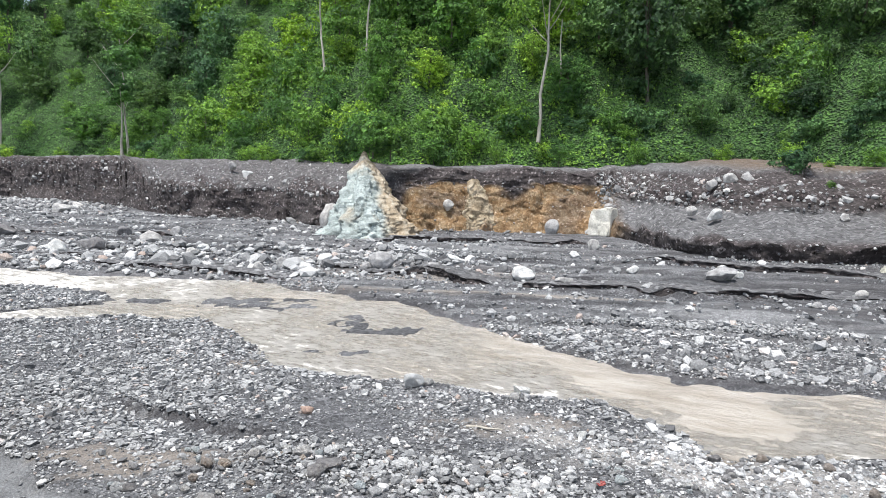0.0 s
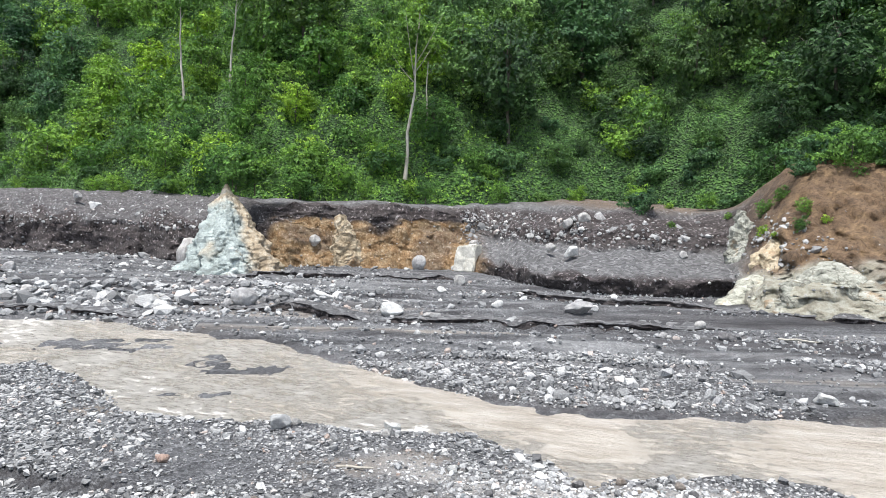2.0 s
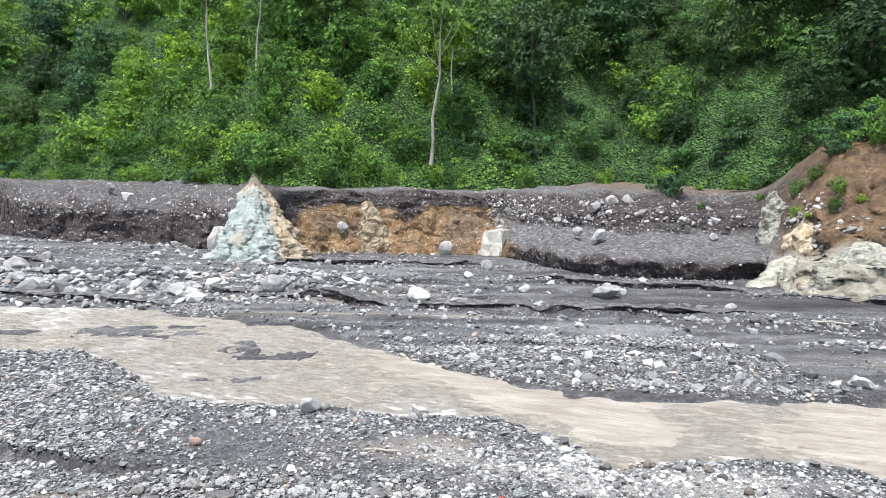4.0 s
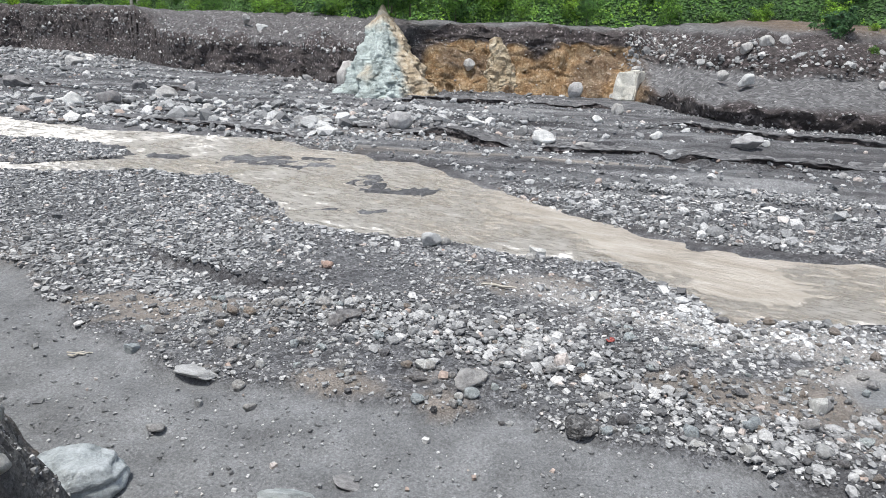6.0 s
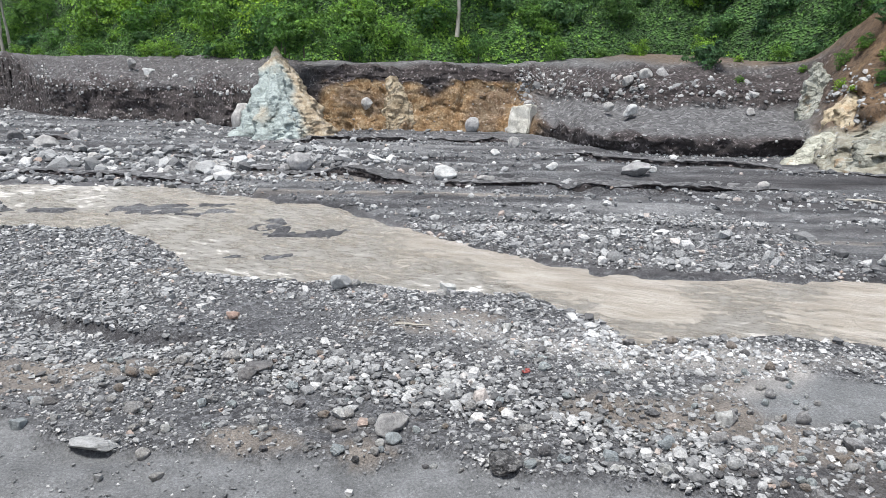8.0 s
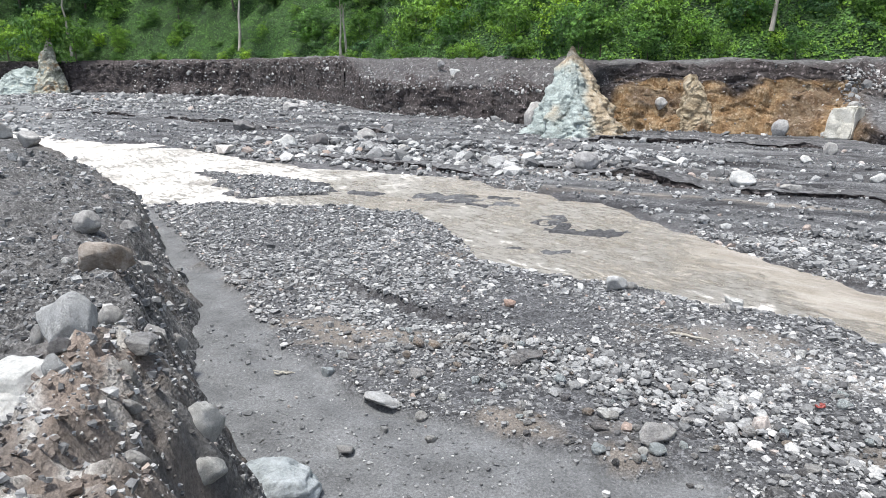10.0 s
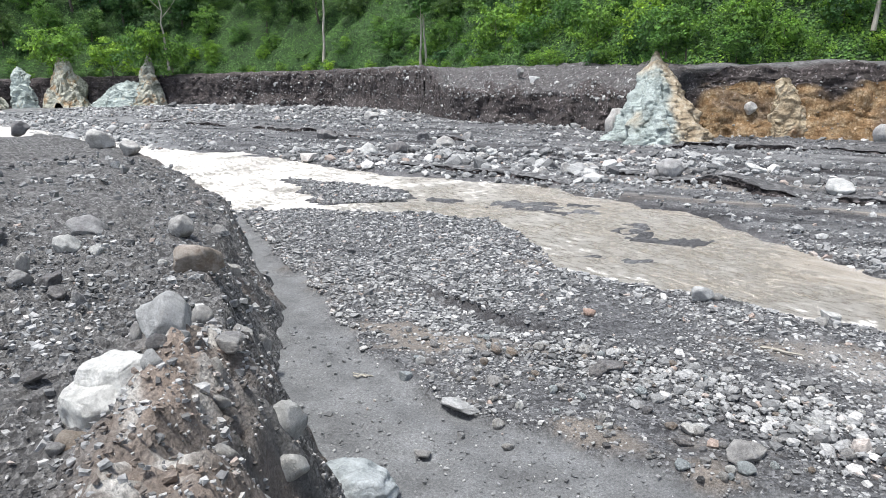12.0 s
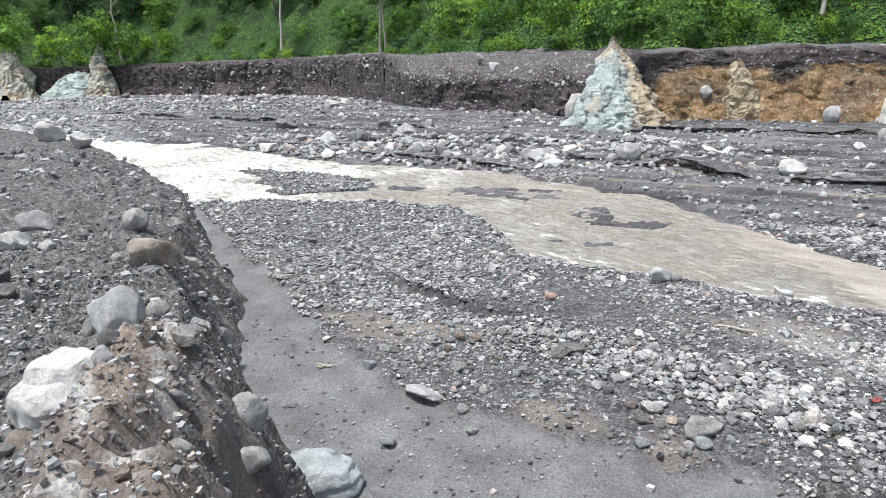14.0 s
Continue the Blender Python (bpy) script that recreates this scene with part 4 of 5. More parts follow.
def clods():
    """Crumbs and clods of the same loose ash, on the bank and on the sand below it."""
    n = 15000
    r, a = 1.5 + 13 * rng.uniform(0, 1, n) ** 1.7, rng.uniform(radians(85), radians(178), n)
    x, y = r * np.cos(a), r * np.sin(a)
    z, _, inner = bank_height(x, y)
    ok = (z > 0.1) & (fbm(x * 1.1, y * 1.1, 3, 425) > rng.uniform(-1.0, 0.6, n))
    x, y, z, r = x[ok], y[ok], z[ok], r[ok]
    ob = joined_stones("bank_clods", x, y, z, sizes(len(x), 0.045, 0.5, 0.02, 0.16) * (0.6 + 0.05 * r), TINY, BANK, flat=(0.3, 0.6), sink=0.45)
    q = places_of(ob.data)
    mark(ob.data, "earth", np.clip(bank_height(q[:, 0], q[:, 1])[1], 0, 1))
    mark(ob.data, "sand", np.full(len(q), 0.8))
    tagged(ob, "crumbly clods of grey ash on the bank", "clods", kind="stuff")
    n = 6000
    x, y = rng.uniform(-9, 9, n), rng.uniform(4.2, 11, n)
    e = -along(x, y, SAND_EDGE)[0]
    ok = (e > 0) & (bank_height(x, y)[0] < 0.02) & (fbm(x * 0.7, y * 1.2, 4, 435) > rng.uniform(-0.5, 0.9, n))
    x, y = x[ok], y[ok]
    ob = joined_stones("sand_clods", x, y, height_at(x, y), sizes(len(x), 0.042, 0.5, 0.02, 0.16), TINY, GROUND, flat=(0.25, 0.5), sink=0.4)
    mark(ob.data, "sand", np.full(len(ob.data.vertices), 0.93))
    tagged(ob, "crumbs of dark grey sand lying on the flat", "clods", kind="stuff")


def sand_grit():
    n = 7500
    x, y = rng.uniform(-8, 9, n), rng.uniform(4.2, 11, n)
    e = -along(x, y, SAND_EDGE)[0]
    ok = (e > 0) & (bank_height(x, y)[0] < 0.02) & (fbm(x * 0.8, y * 0.8, 3, 431) > rng.uniform(-0.8, 1.0, n))
    x, y = x[ok], y[ok]
    tagged(joined_stones("sand_pebbles", x, y, height_at(x, y), sizes(len(x), 0.03, 0.5, 0.014, 0.12), TINY, COBBLES), "few pebbles lying on dark grey sand", "pebbles", kind="stuff")


cobble_bar()
left_gravel()
far_bed()
bank_grit()
clods()
sand_grit()

KINDS = {"W": (BOULDER_WHITE, "whitish"), "P": (BOULDER, "pale grey"), "D": (BOULDER_DARK, "dark grey"), "T": (BOULDER_TAN, "brownish grey"), "B": (BOULDER_BLUE, "blue-grey"), "K": (BOULDER_PINK, "reddish"), "M": (BANK, "dark brown")}
SHAPES = {}


def boulder(x, y, wide, high, kind, where, group, z=None, seed=None, name="boulder", turn=None, deep=None):
    """One loose boulder, a little sunk into what it lies on."""
    mat, tint = KINDS[kind]
    seed = int(rng.integers(0, 12)) if seed is None else seed
    fine = 5 if wide > 0.6 and math.hypot(x, y) < 9 else 4 if wide > 0.3 else 3
    key = (seed, fine, kind)
    if key not in SHAPES:
        v, f = stone_shape(60 + seed, fine, 12 + seed % 5, 0.1)
        SHAPES[key] = mesh_of("boulder", v, f, mat)
    ob = new(name, SHAPES[key])
    if z is None:
        z = float(height_at(x, y)[0])
    deep = deep or wide * float(rng.uniform(0.65, 0.9))
    turn = float(rng.uniform(-35, 35)) if turn is None else turn
    ob.matrix_world = pose(x, y, z + 0.5 * high * 0.6, float(rng.normal(0, 9)), float(rng.normal(0, 9)), turn) @ Matrix.Diagonal((0.5 * wide, 0.5 * deep, 0.5 * high * 1.25, 1))
    return tagged(ob, f"{tint} {'rounded ' if kind != 'M' else ''}{where}", "boulder" if kind != "M" else "clod", group)


ON_BANK = [(-7.48, 7.82, 0.88, 0.60, "T"), (-4.8, 4.42, 0.55, 0.5, "W"), (-5.68, 5.85, 0.36, 0.25, "P"), (-5.01, 5.74, 0.31, 0.31, "P"), (-4.32, 4.70, 0.35, 0.17, "P"), (-4.38, 3.94, 0.21, 0.13, "D"), (-11.3, 9.1, 0.79, 0.43, "P"), (-10.5, 7.9, 0.50, 0.39, "W"), (-9.9, 8.0, 0.27, 0.20, "W"), (-9.8, 9.9, 0.65, 0.41, "P"), (-8.17, 7.76, 0.21, 0.14, "W"), (-9.25, 6.13, 0.47, 0.27, "P"), (-9.8, 6.6, 0.30, 0.41, "P"), (-8.81, 6.29, 0.42, 0.23, "D"), (-8.41, 6.05, 0.36, 0.22, "D"), (-7.54, 5.74, 0.25, 0.37, "P"), (-23.2, 20.0, 1.35, 0.85, "P"), (-21.0, 19.2, 1.0, 0.6, "P")]
ON_BANK_TOO = [(-26.7, 21.4, 0.80, 0.40, "W"), (-30, 21.4, 1.4, 0.7, "D"), (-28.8, 21.6, 0.8, 0.5, "P"), (-5.61, 4.79, 0.16, 0.23, "P"), (-7.21, 8.79, 0.30, 0.40, "P"), (-9.0, 10.3, 0.35, 0.35, "P"), (-3.18, 3.59, 0.21, 0.12, "W"), (-4.43, 2.92, 0.17, 0.10, "P"), (-4.46, 3.07, 0.30, 0.11, "T"), (-4.88, 2.55, 0.10, 0.09, "W"), (-4.15, 2.20, 0.13, 0.09, "W"), (-9.03, 5.34, 0.27, 0.16, "D"), (-6.91, 4.23, 0.28, 0.14, "D"), (-8.35, 6.90, 0.28, 0.17, "P"), (-11.8, 7.6, 0.42, 0.21, "D"), (-9.6, 10.7, 0.31, 0.25, "P"), (-5.63, 3.66, 0.24, 0.10, "D"), (-4.47, 5.43, 0.19, 0.14, "P"), (-4.41, 4.84, 0.41, 0.16, "P"), (-3.6, 4.55, 0.36, 0.4, "W"), (-3.42, 4.3, 0.3, 0.25, "W"), (-3.95, 4.12, 0.2, 0.16, "P"), (-4.0, 3.5, 0.24, 0.18, "W"), (-3.6, 3.75, 0.2, 0.14, "P"), (-3.2, 3.3, 0.26, 0.16, "P")]
BY_SAND = [(-5.72, 7.36, 0.41, 0.33, "P"), (-2.62, 8.04, 0.21, 0.18, "P"), (-4.08, 5.96, 0.17, 0.12, "P"), (-3.67, 7.49, 0.28, 0.10, "P"), (0.31, 6.1, 0.24, 0.22, "W"), (1.00, 5.87, 0.49, 0.19, "W"), (4.95, 5.05, 0.9, 0.5, "B"), (5.4, 5.35, 0.78, 0.36, "P"), (4.66, 5.7, 0.3, 0.24, "B"), (-3.35, 8.15, 0.12, 0.12, "W"), (1.76, 7.60, 0.46, 0.24, "M"), (-0.11, 7.94, 0.12, 0.09, "M"), (6.0, 5.25, 0.55, 0.38, "K"), (4.84, 6.16, 0.30, 0.11, "B"), (5.75, 5.15, 0.42, 0.22, "D"), (3.38, 5.55, 0.3, 0.22, "M"), (3.6, 5.48, 0.32, 0.2, "M"), (3.85, 5.5, 0.36, 0.24, "M"), (4.14, 5.68, 0.34, 0.2, "M"), (4.35, 5.85, 0.3, 0.16, "M")]
ON_BAR = [(-1.57, 9.91, 0.21, 0.23, "W"), (-3.36, 9.64, 0.29, 0.17, "P"), (-2.2, 11.2, 0.37, 0.23, "P"), (-0.31, 9.05, 0.35, 0.17, "W"), (0.34, 8.58, 0.46, 0.29, "P"), (1.28, 9.85, 0.33, 0.19, "W"), (-0.4, 15.0, 0.55, 0.38, "W"), (2.0, 14.7, 0.42, 0.3, "W"), (-1.7, 10.8, 0.50, 0.25, "D"), (-1.86, 10.53, 0.40, 0.25, "D"), (-0.1, 15.1, 0.3, 0.19, "P"), (1.8, 14.2, 0.3, 0.2, "P"), (-2.73, 8.97, 0.16, 0.14, "W"), (-5.5, 12.2, 0.24, 0.14, "W"), (5.16, 8.36, 0.27, 0.29, "W"), (1.30, 9.76, 0.20, 0.13, "W"), (-0.24, 9.05, 0.23, 0.15, "W"), (2.8, 12.2, 0.29, 0.18, "W")]
ON_BAR_TOO = [(0.45, 8.65, 0.42, 0.22, "P"), (3.68, 7.08, 0.20, 0.21, "W"), (3.17, 7.34, 0.24, 0.08, "W"), (6.07, 6.19, 0.21, 0.13, "P"), (6.51, 7.48, 0.32, 0.20, "P"), (7.6, 8.2, 0.20, 0.14, "W"), (7.72, 7.32, 0.36, 0.17, "W"), (8.03, 7.79, 0.34, 0.18, "P"), (5.37, 6.38, 0.24, 0.13, "P"), (7.98, 7.13, 0.38, 0.19, "W"), (6.3, 9.3, 0.20, 0.12, "P"), (3.92, 6.88, 0.11, 0.08, "W"), (4.74, 6.35, 0.20, 0.11, "P")]
ON_BED = [(-20.5, 36.9, 1.05, 0.84, "W"), (-13.1, 38.2, 0.74, 0.61, "W"), (-19.3, 38.3, 1.43, 0.86, "D"), (1.0, 34.5, 1.16, 0.55, "W"), (-0.1, 31.2, 1.03, 0.57, "P"), (-2.5, 32.2, 1.61, 0.97, "P"), (3.8, 29.9, 1.26, 0.61, "W"), (-7.4, 32.3, 0.72, 0.67, "P"), (-8.3, 31.7, 0.61, 0.50, "P"), (-38.2, 69.7, 1.85, 1.32, "P"), (-18.4, 44.0, 1.27, 0.79, "P"), (-29.5, 46.2, 1.82, 0.91, "D"), (-8.4, 54.3, 2.1, 2.5, "P"), (-22.9, 44.2, 0.91, 0.58, "P"), (-17.9, 47.2, 1.01, 0.67, "P"), (-6.6, 33.2, 0.57, 0.46, "P"), (-3.3, 32.2, 0.60, 0.49, "P"), (-21.4, 46.9, 1.12, 0.69, "D"), (-11.4, 37.8, 0.60, 0.46, "P")]
ON_BED_TOO = [(5.5, 28.9, 0.87, 0.48, "P"), (9.3, 31.8, 0.72, 0.41, "W"), (12.5, 29.5, 1.45, 0.58, "P"), (8.7, 50.6, 1.42, 1.16, "P"), (9.4, 40.5, 0.85, 0.8, "P"), (7.7, 37.5, 0.76, 0.44, "W"), (16.0, 23.3, 0.75, 0.38, "D"), (16.6, 25.9, 0.66, 0.36, "P"), (13.7, 15.4, 0.69, 0.28, "W"), (13.8, 24.2, 0.47, 0.23, "P"), (13.9, 30.7, 0.56, 0.34, "W"), (-6.4, 34.4, 0.64, 0.47, "P"), (-6.9, 33.1, 0.56, 0.51, "P"), (-8.6, 31.9, 0.66, 0.44, "W"), (-13.1, 38.2, 0.80, 0.47, "W"), (-13.1, 36.5, 0.84, 0.51, "P"), (-0.5, 31.2, 0.61, 0.36, "P")]
for rows, where, group in ((ON_BANK, "boulder lying on the ash bank", "boulders on the near bank"), (ON_BANK_TOO, "boulder lying on the ash bank", "boulders on the near bank"),
                           (BY_SAND, "lump of rock on the grey sand", "rocks on the sand"), (ON_BAR, "stone on the cobble bar", "large stones on the bar"), (ON_BAR_TOO, "stone on the cobble bar", "large stones on the bar"),
                           (ON_BED, "boulder on the far gravel bed", "boulders on the far bed"), (ON_BED_TOO, "boulder on the far gravel bed", "boulders on the far bed")):
    for row in rows:
        boulder(*row, where, group)


def split_boulder():
    """The whitish boulder on the bank: an angular oblong with a stepped crack across its top."""
    def cut(planes, seed):
        v, f = solid(5)
        for n, d in planes:
            n = np.array(n, float) / np.linalg.norm(n)
            v = v - np.outer(np.maximum(0, v @ n - d) * 0.94, n)
        return v * (1 + 0.07 * fbm3(v * 2.0 + seed, 4, seed))[:, None], f
    v, f = cut((((0, -0.12, 1), 0.5), ((-0.35, -0.6, 0.75), 0.66), ((-1, 0.1, 0.1), 0.8), ((0.1, -1, 0.1), 0.72), ((0, 1, 0.25), 0.7), ((0.9, 0.3, 0.2), 0.8), ((-0.6, -0.8, -0.3), 0.75)), 83)
    w, h = cut((((0.1, -0.2, 1), 0.55), ((-0.9, -0.3, 0.4), 0.6), ((0.1, -1, 0.3), 0.7), ((1, 0, 0.3), 0.75), ((0, 1, 0.3), 0.7)), 97)
    a = v * (0.41, 0.33, 0.36)
    b = w * (0.31, 0.29, 0.2) + (0.1, 0.0, 0.16)
    ob = new("boulder", mesh_of("boulder", np.concatenate([a, b]), np.concatenate([f, h + len(v)]), BOULDER_WHITE))
    ob.matrix_world = pose(-4.47, 3.48, float(height_at(-4.47, 3.48)[0]) + 0.1, -4, -10, 88)
    return tagged(ob, "whitish angular boulder with a cracked top on the ash bank", "boulder", "boulders on the near bank")


boulder(-3.6, 8.85, 0.8, 0.15, "W", "lump of rock on the grey sand", "rocks on the sand", seed=3, turn=-10, deep=0.45, z=float(height_at(-3.6, 8.85)[0]) - 0.05)
boulder(-1.65, 6.21, 0.95, 0.24, "B", "lump of rock on the grey sand", "rocks on the sand", seed=3, turn=-22, deep=0.3)
boulder(-1.0, 6.62, 0.62, 0.07, "P", "lump of rock on the grey sand", "rocks on the sand", seed=5, turn=-8, deep=0.3)
split_boulder()
slab_v, slab_f = stone_shape(207, 5, 1, 0.14)
slab = new("boulder", mesh_of("boulder", slab_v * (0.66, 0.52, 0.36), slab_f, BOULDER_BLUE))
slab.matrix_world = pose(-4.2, 6.4, float(height_at(-4.2, 6.4)[0]) + 0.17, 3, -4, 20)
tagged(slab, "broad blue-grey boulder at the foot of the bank", "boulder", "rocks on the sand")

# loose cobbles nearest to the bank, each a stone of its own
loose = 0
while loose < 290:
    lx, ly = float(rng.uniform(-5, 7)), float(rng.uniform(6.2, 11.5))
    if -along(np.array([lx]), np.array([ly]), SAND_EDGE)[0][0] < 0.1 and not in_water(np.array([lx]), np.array([ly]))[0]:
        w = float(np.clip(0.145 * math.exp(rng.normal(0, 0.3)), 0.08, 0.3))
        boulder(lx, ly, w, w * float(rng.uniform(0.5, 0.8)), str(rng.choice(list("PPPBBDWT"))), "cobble on the gravel bar", "loose cobbles", name="cobble")
        loose += 1


# ---- rock outcrops ----
def outcrop(name, x, y, wide, deep, high, lean, mat, label, seed, sharp=0.9, z=-0.3, n=96, rough=1.0):
    """A craggy spire of bedrock: a cone broken into uneven buttresses and ledges."""
    th, v = np.meshgrid(np.linspace(0, 2 * np.pi, n, endpoint=False), np.linspace(0, 1, n * 2 // 3))
    r = (1 - v) ** sharp + 0.05
    X, Y, Z = 0.5 * wide * r * np.cos(th) + lean[0] * v ** 1.3, 0.5 * deep * r * np.sin(th) + lean[1] * v ** 1.3, high * v
    p = np.stack([X, Y, Z], -1).reshape(-1, 3)
    out = np.stack([np.cos(th), np.sin(th), 0.45 * wide / high + 0 * th], -1).reshape(-1, 3)
    p = p + out * (0.12 * rough * fbm3(p * 0.4 + seed, 3, seed) * min(wide, deep) * (0.3 + 0.7 * r.ravel()))[:, None]
    g = np.random.default_rng(seed)
    # broken faces of two sizes: each place is pressed flat onto the nearest face
    for faces, press in ((34, 0.7), (150, 0.5)) if high > 3.5 else ((70, 0.8), (320, 0.6)):
        pick = g.choice(len(p), faces, replace=False)
        seat, nrm = p[pick], out[pick] + g.normal(0, 0.38, (faces, 3))
        nrm /= np.linalg.norm(nrm, axis=1, keepdims=True)
        q = p + 0.05 * high * np.stack([fbm3(p * 0.7 + k, 2, seed + k) for k in range(3)], -1)
        near = np.argmin(((q[:, None] - seat[None]) ** 2 * np.array([1, 1, 0.16])).sum(-1), 1)
        p = p - nrm[near] * (press * ((p - seat[near]) * nrm[near]).sum(1))[:, None]
    p = p + out * (0.11 * fbm3(p * 2.2, 4, seed + 3, 0.6))[:, None]
    X, Y, Z = (np.concatenate([a, a[:, :1]], 1) for a in p.T.reshape(3, *th.shape))
    ob = new(name, sheet(name, X, Y, Z, mat))
    ob.data.polygons.foreach_set("use_smooth", np.zeros(len(ob.data.polygons), bool))
    ob.location = (x, y, z)
    return tagged(ob, label, "rock outcrop")


def crag(name, x, y, z, wide, deep, high, apex, mat, label, seed, ribs=5, sharp=0.85, tan=None, n=120):
    """A weathered mass of bedrock: ribs that run down from its crest, broken by joints and worn ledges."""
    th, v = np.meshgrid(np.linspace(0, 2 * np.pi, n, endpoint=False), np.linspace(0, 1, n))
    c, q = np.cos(th), np.sin(th)
    r = (1 - v) ** sharp + 0.025 + 0.10 * smooth(0.16, 0.0, v)
    rib = 1 - 2 * np.abs(fbm(1.3 * c * ribs / 3 + seed + 0.3 * v, 1.3 * q * ribs / 3 + 0.5 * v, 3, seed, 0.45))
    r = r * (1 + 0.2 * rib * smooth(1.0, 0.7, v))
    r = r * (1 + 0.22 * fbm(c * 1.6 + 2.2 * v, q * 1.6 - 1.7 * v, 3, seed + 7) * smooth(1.0, 0.75, v))
    shift = v ** 1.2
    p = np.stack([0.5 * wide * r * c + apex[0] * shift, 0.5 * deep * r * q + apex[1] * shift, high * v], -1).reshape(-1, 3)
    out = np.stack([c, q, 0.3 + 0 * th], -1).reshape(-1, 3)
    joint = np.abs(fbm3(p * np.array([1.0, 1.0, 0.35]) + 3, 3, seed + 11))
    p = p + out * ((0.3 * fbm3(p * 1.1, 5, seed + 3, 0.6) - 0.2 * smooth(0.16, 0.0, joint)) * (0.25 + 0.75 * np.clip(r.ravel(), 0, 1)))[:, None]
    X, Y, Z = (np.concatenate([a, a[:, :1]], 1) for a in p.T.reshape(3, *th.shape))
    ob = new(name, sheet(name, X, Y, Z, mat))
    ob.location = (x, y, z)
    if tan is not None:
        co = places_of(ob.data)
        mark(ob.data, "tan", tan(co[:, 0] / wide, co[:, 2] / high, 0.6 * fbm3(co * 0.7, 4, seed + 21)))
    return tagged(ob, label, "rock outcrop")


def spire_tan(u, v, f):
    """Yellowish rock on the spire's crest, its flank and a patch low on its face."""
    return np.clip(smooth(0.72, 0.95, v + 0.25 * f) + smooth(0.12, 0.24, u - 0.02 + 0.1 * f + 0.25 * (v - 0.3)) + 0.8 * smooth(0.16, 0.05, np.hypot(u + 0.17, 0.9 * (v - 0.33)) + 0.1 * f), 0, 1)


crag("rock_outcrop", -5.0, 48.2, -0.25, 6.0, 7.4, 6.35, (-0.45, 3.6), SPIRE, "pale blue-green rock spire with a yellowish flank at the terrace", 601, 5, 0.9, spire_tan, 170)
outcrop("rock_outcrop", 3.3, 52.5, 2.4, 2.2, 4.3, (-0.4, 0.5), TANROCK, "yellowish rock rib standing out of the clay wall", 621, 0.6)
outcrop("rock_outcrop", 10.4, 52.3, 2.2, 2.0, 3.9, (0.0, 0.8), TANROCK, "yellowish rock rib beside the clay wall", 631, 0.6)
outcrop("rock_outcrop", -112.6, 103.5, 13, 8, 5.0, (2.5, 1.5), SPIRE, "low grey-green rock hump at the terrace foot", 641, 0.4, n=60)
outcrop("rock_outcrop", -108.3, 105.5, 7.5, 6, 10.2, (0.9, 1.0), ROCKFOOT, "greenish rock pillar below a bush at the terrace", 645, 0.95, n=60)
outcrop("rock_outcrop", -124.5, 101, 9.5, 7, 10.5, (-1.4, 1.2), ROCKFOOT, "grey rock spire standing out of the terrace", 651, 0.8, n=60)
outcrop("rock_outcrop", -133.5, 98.5, 6, 5, 8.6, (-1.8, 1.0), SPIRE, "grey rock pillar leaning at the terrace", 661, 0.55, n=60)
outcrop("rock_outcrop", -137.0, 91.5, 9, 7, 5.0, (0, 1.0), ROCKFOOT, "grey rock shelf at the foot of the terrace", 671, 0.3, n=60)
outcrop("rock_outcrop", 28.0, 39.4, 2.5, 2.6, 4.2, (0.2, 0.8), ROCKFOOT, "greenish grey rock knob in the soil slope", 681, 0.5, z=1.0)

for x, y, w, h, mat, what in ((24.7, 32.4, 5.5, 1.9, ROCKFOOT, "pale greenish grey"), (26.9, 30.0, 7.5, 2.9, ROCKFOOT, "greenish grey"), (30.6, 27.6, 8.0, 3.3, ROCKFOOT, "greenish grey"), (35.2, 25.2, 8.0, 3.2, ROCKFOOT, "greenish grey"), (31.2, 31.8, 7.0, 5.0, TANROCK, "yellowish"), (35.8, 29.4, 8.0, 5.6, TANROCK, "yellowish"), (27.3, 34.2, 5.2, 4.0, TANROCK, "yellowish brown")):
    crag("rock_outcrop", x, y, -0.3, w, w * 0.75, h, (0.5, 1.4), mat, what + " craggy rock at the foot of the soil slope", int(700 + 7 * x), 6, 0.5, n=90)


def block():
    """The squared white block that leans against the terrace."""
    bm = bmesh.new()
    bmesh.ops.create_cube(bm, size=1.0)
    for v in bm.verts:
        v.co.x += 0.14 * v.co.z
        v.co.x *= 1.65 * (1 - 0.12 * (v.co.z > 0))
        v.co.y *= 1.3
        v.co.z *= 1.85 * (1 + 0.12 * (v.co.x > 0))
    bmesh.ops.bevel(bm, geom=bm.edges[:], offset=0.08, segments=2, affect="EDGES")
    bmesh.ops.subdivide_edges(bm, edges=bm.edges[:], cuts=3, use_grid_fill=True)
    for v in bm.verts:
        v.co += 0.05 * Vector(noise.noise_vector(v.co * 4.0)) + 0.16 * Vector(noise.noise_vector(v.co * 1.3))
    me = bpy.data.meshes.new("boulder")
    bm.to_mesh(me)
    bm.free()
    me.materials.append(CREAM)
    return tagged(new("boulder", me), "squared cream-white block leaning at the terrace foot", "boulder")


block().matrix_world = pose(12.1, 49.4, 1.05, -6, -3, -36)
boulder(12.7, 50.0, 1.0, 0.9, "P", "boulder resting on the white block", "boulders on the terrace", z=1.8)


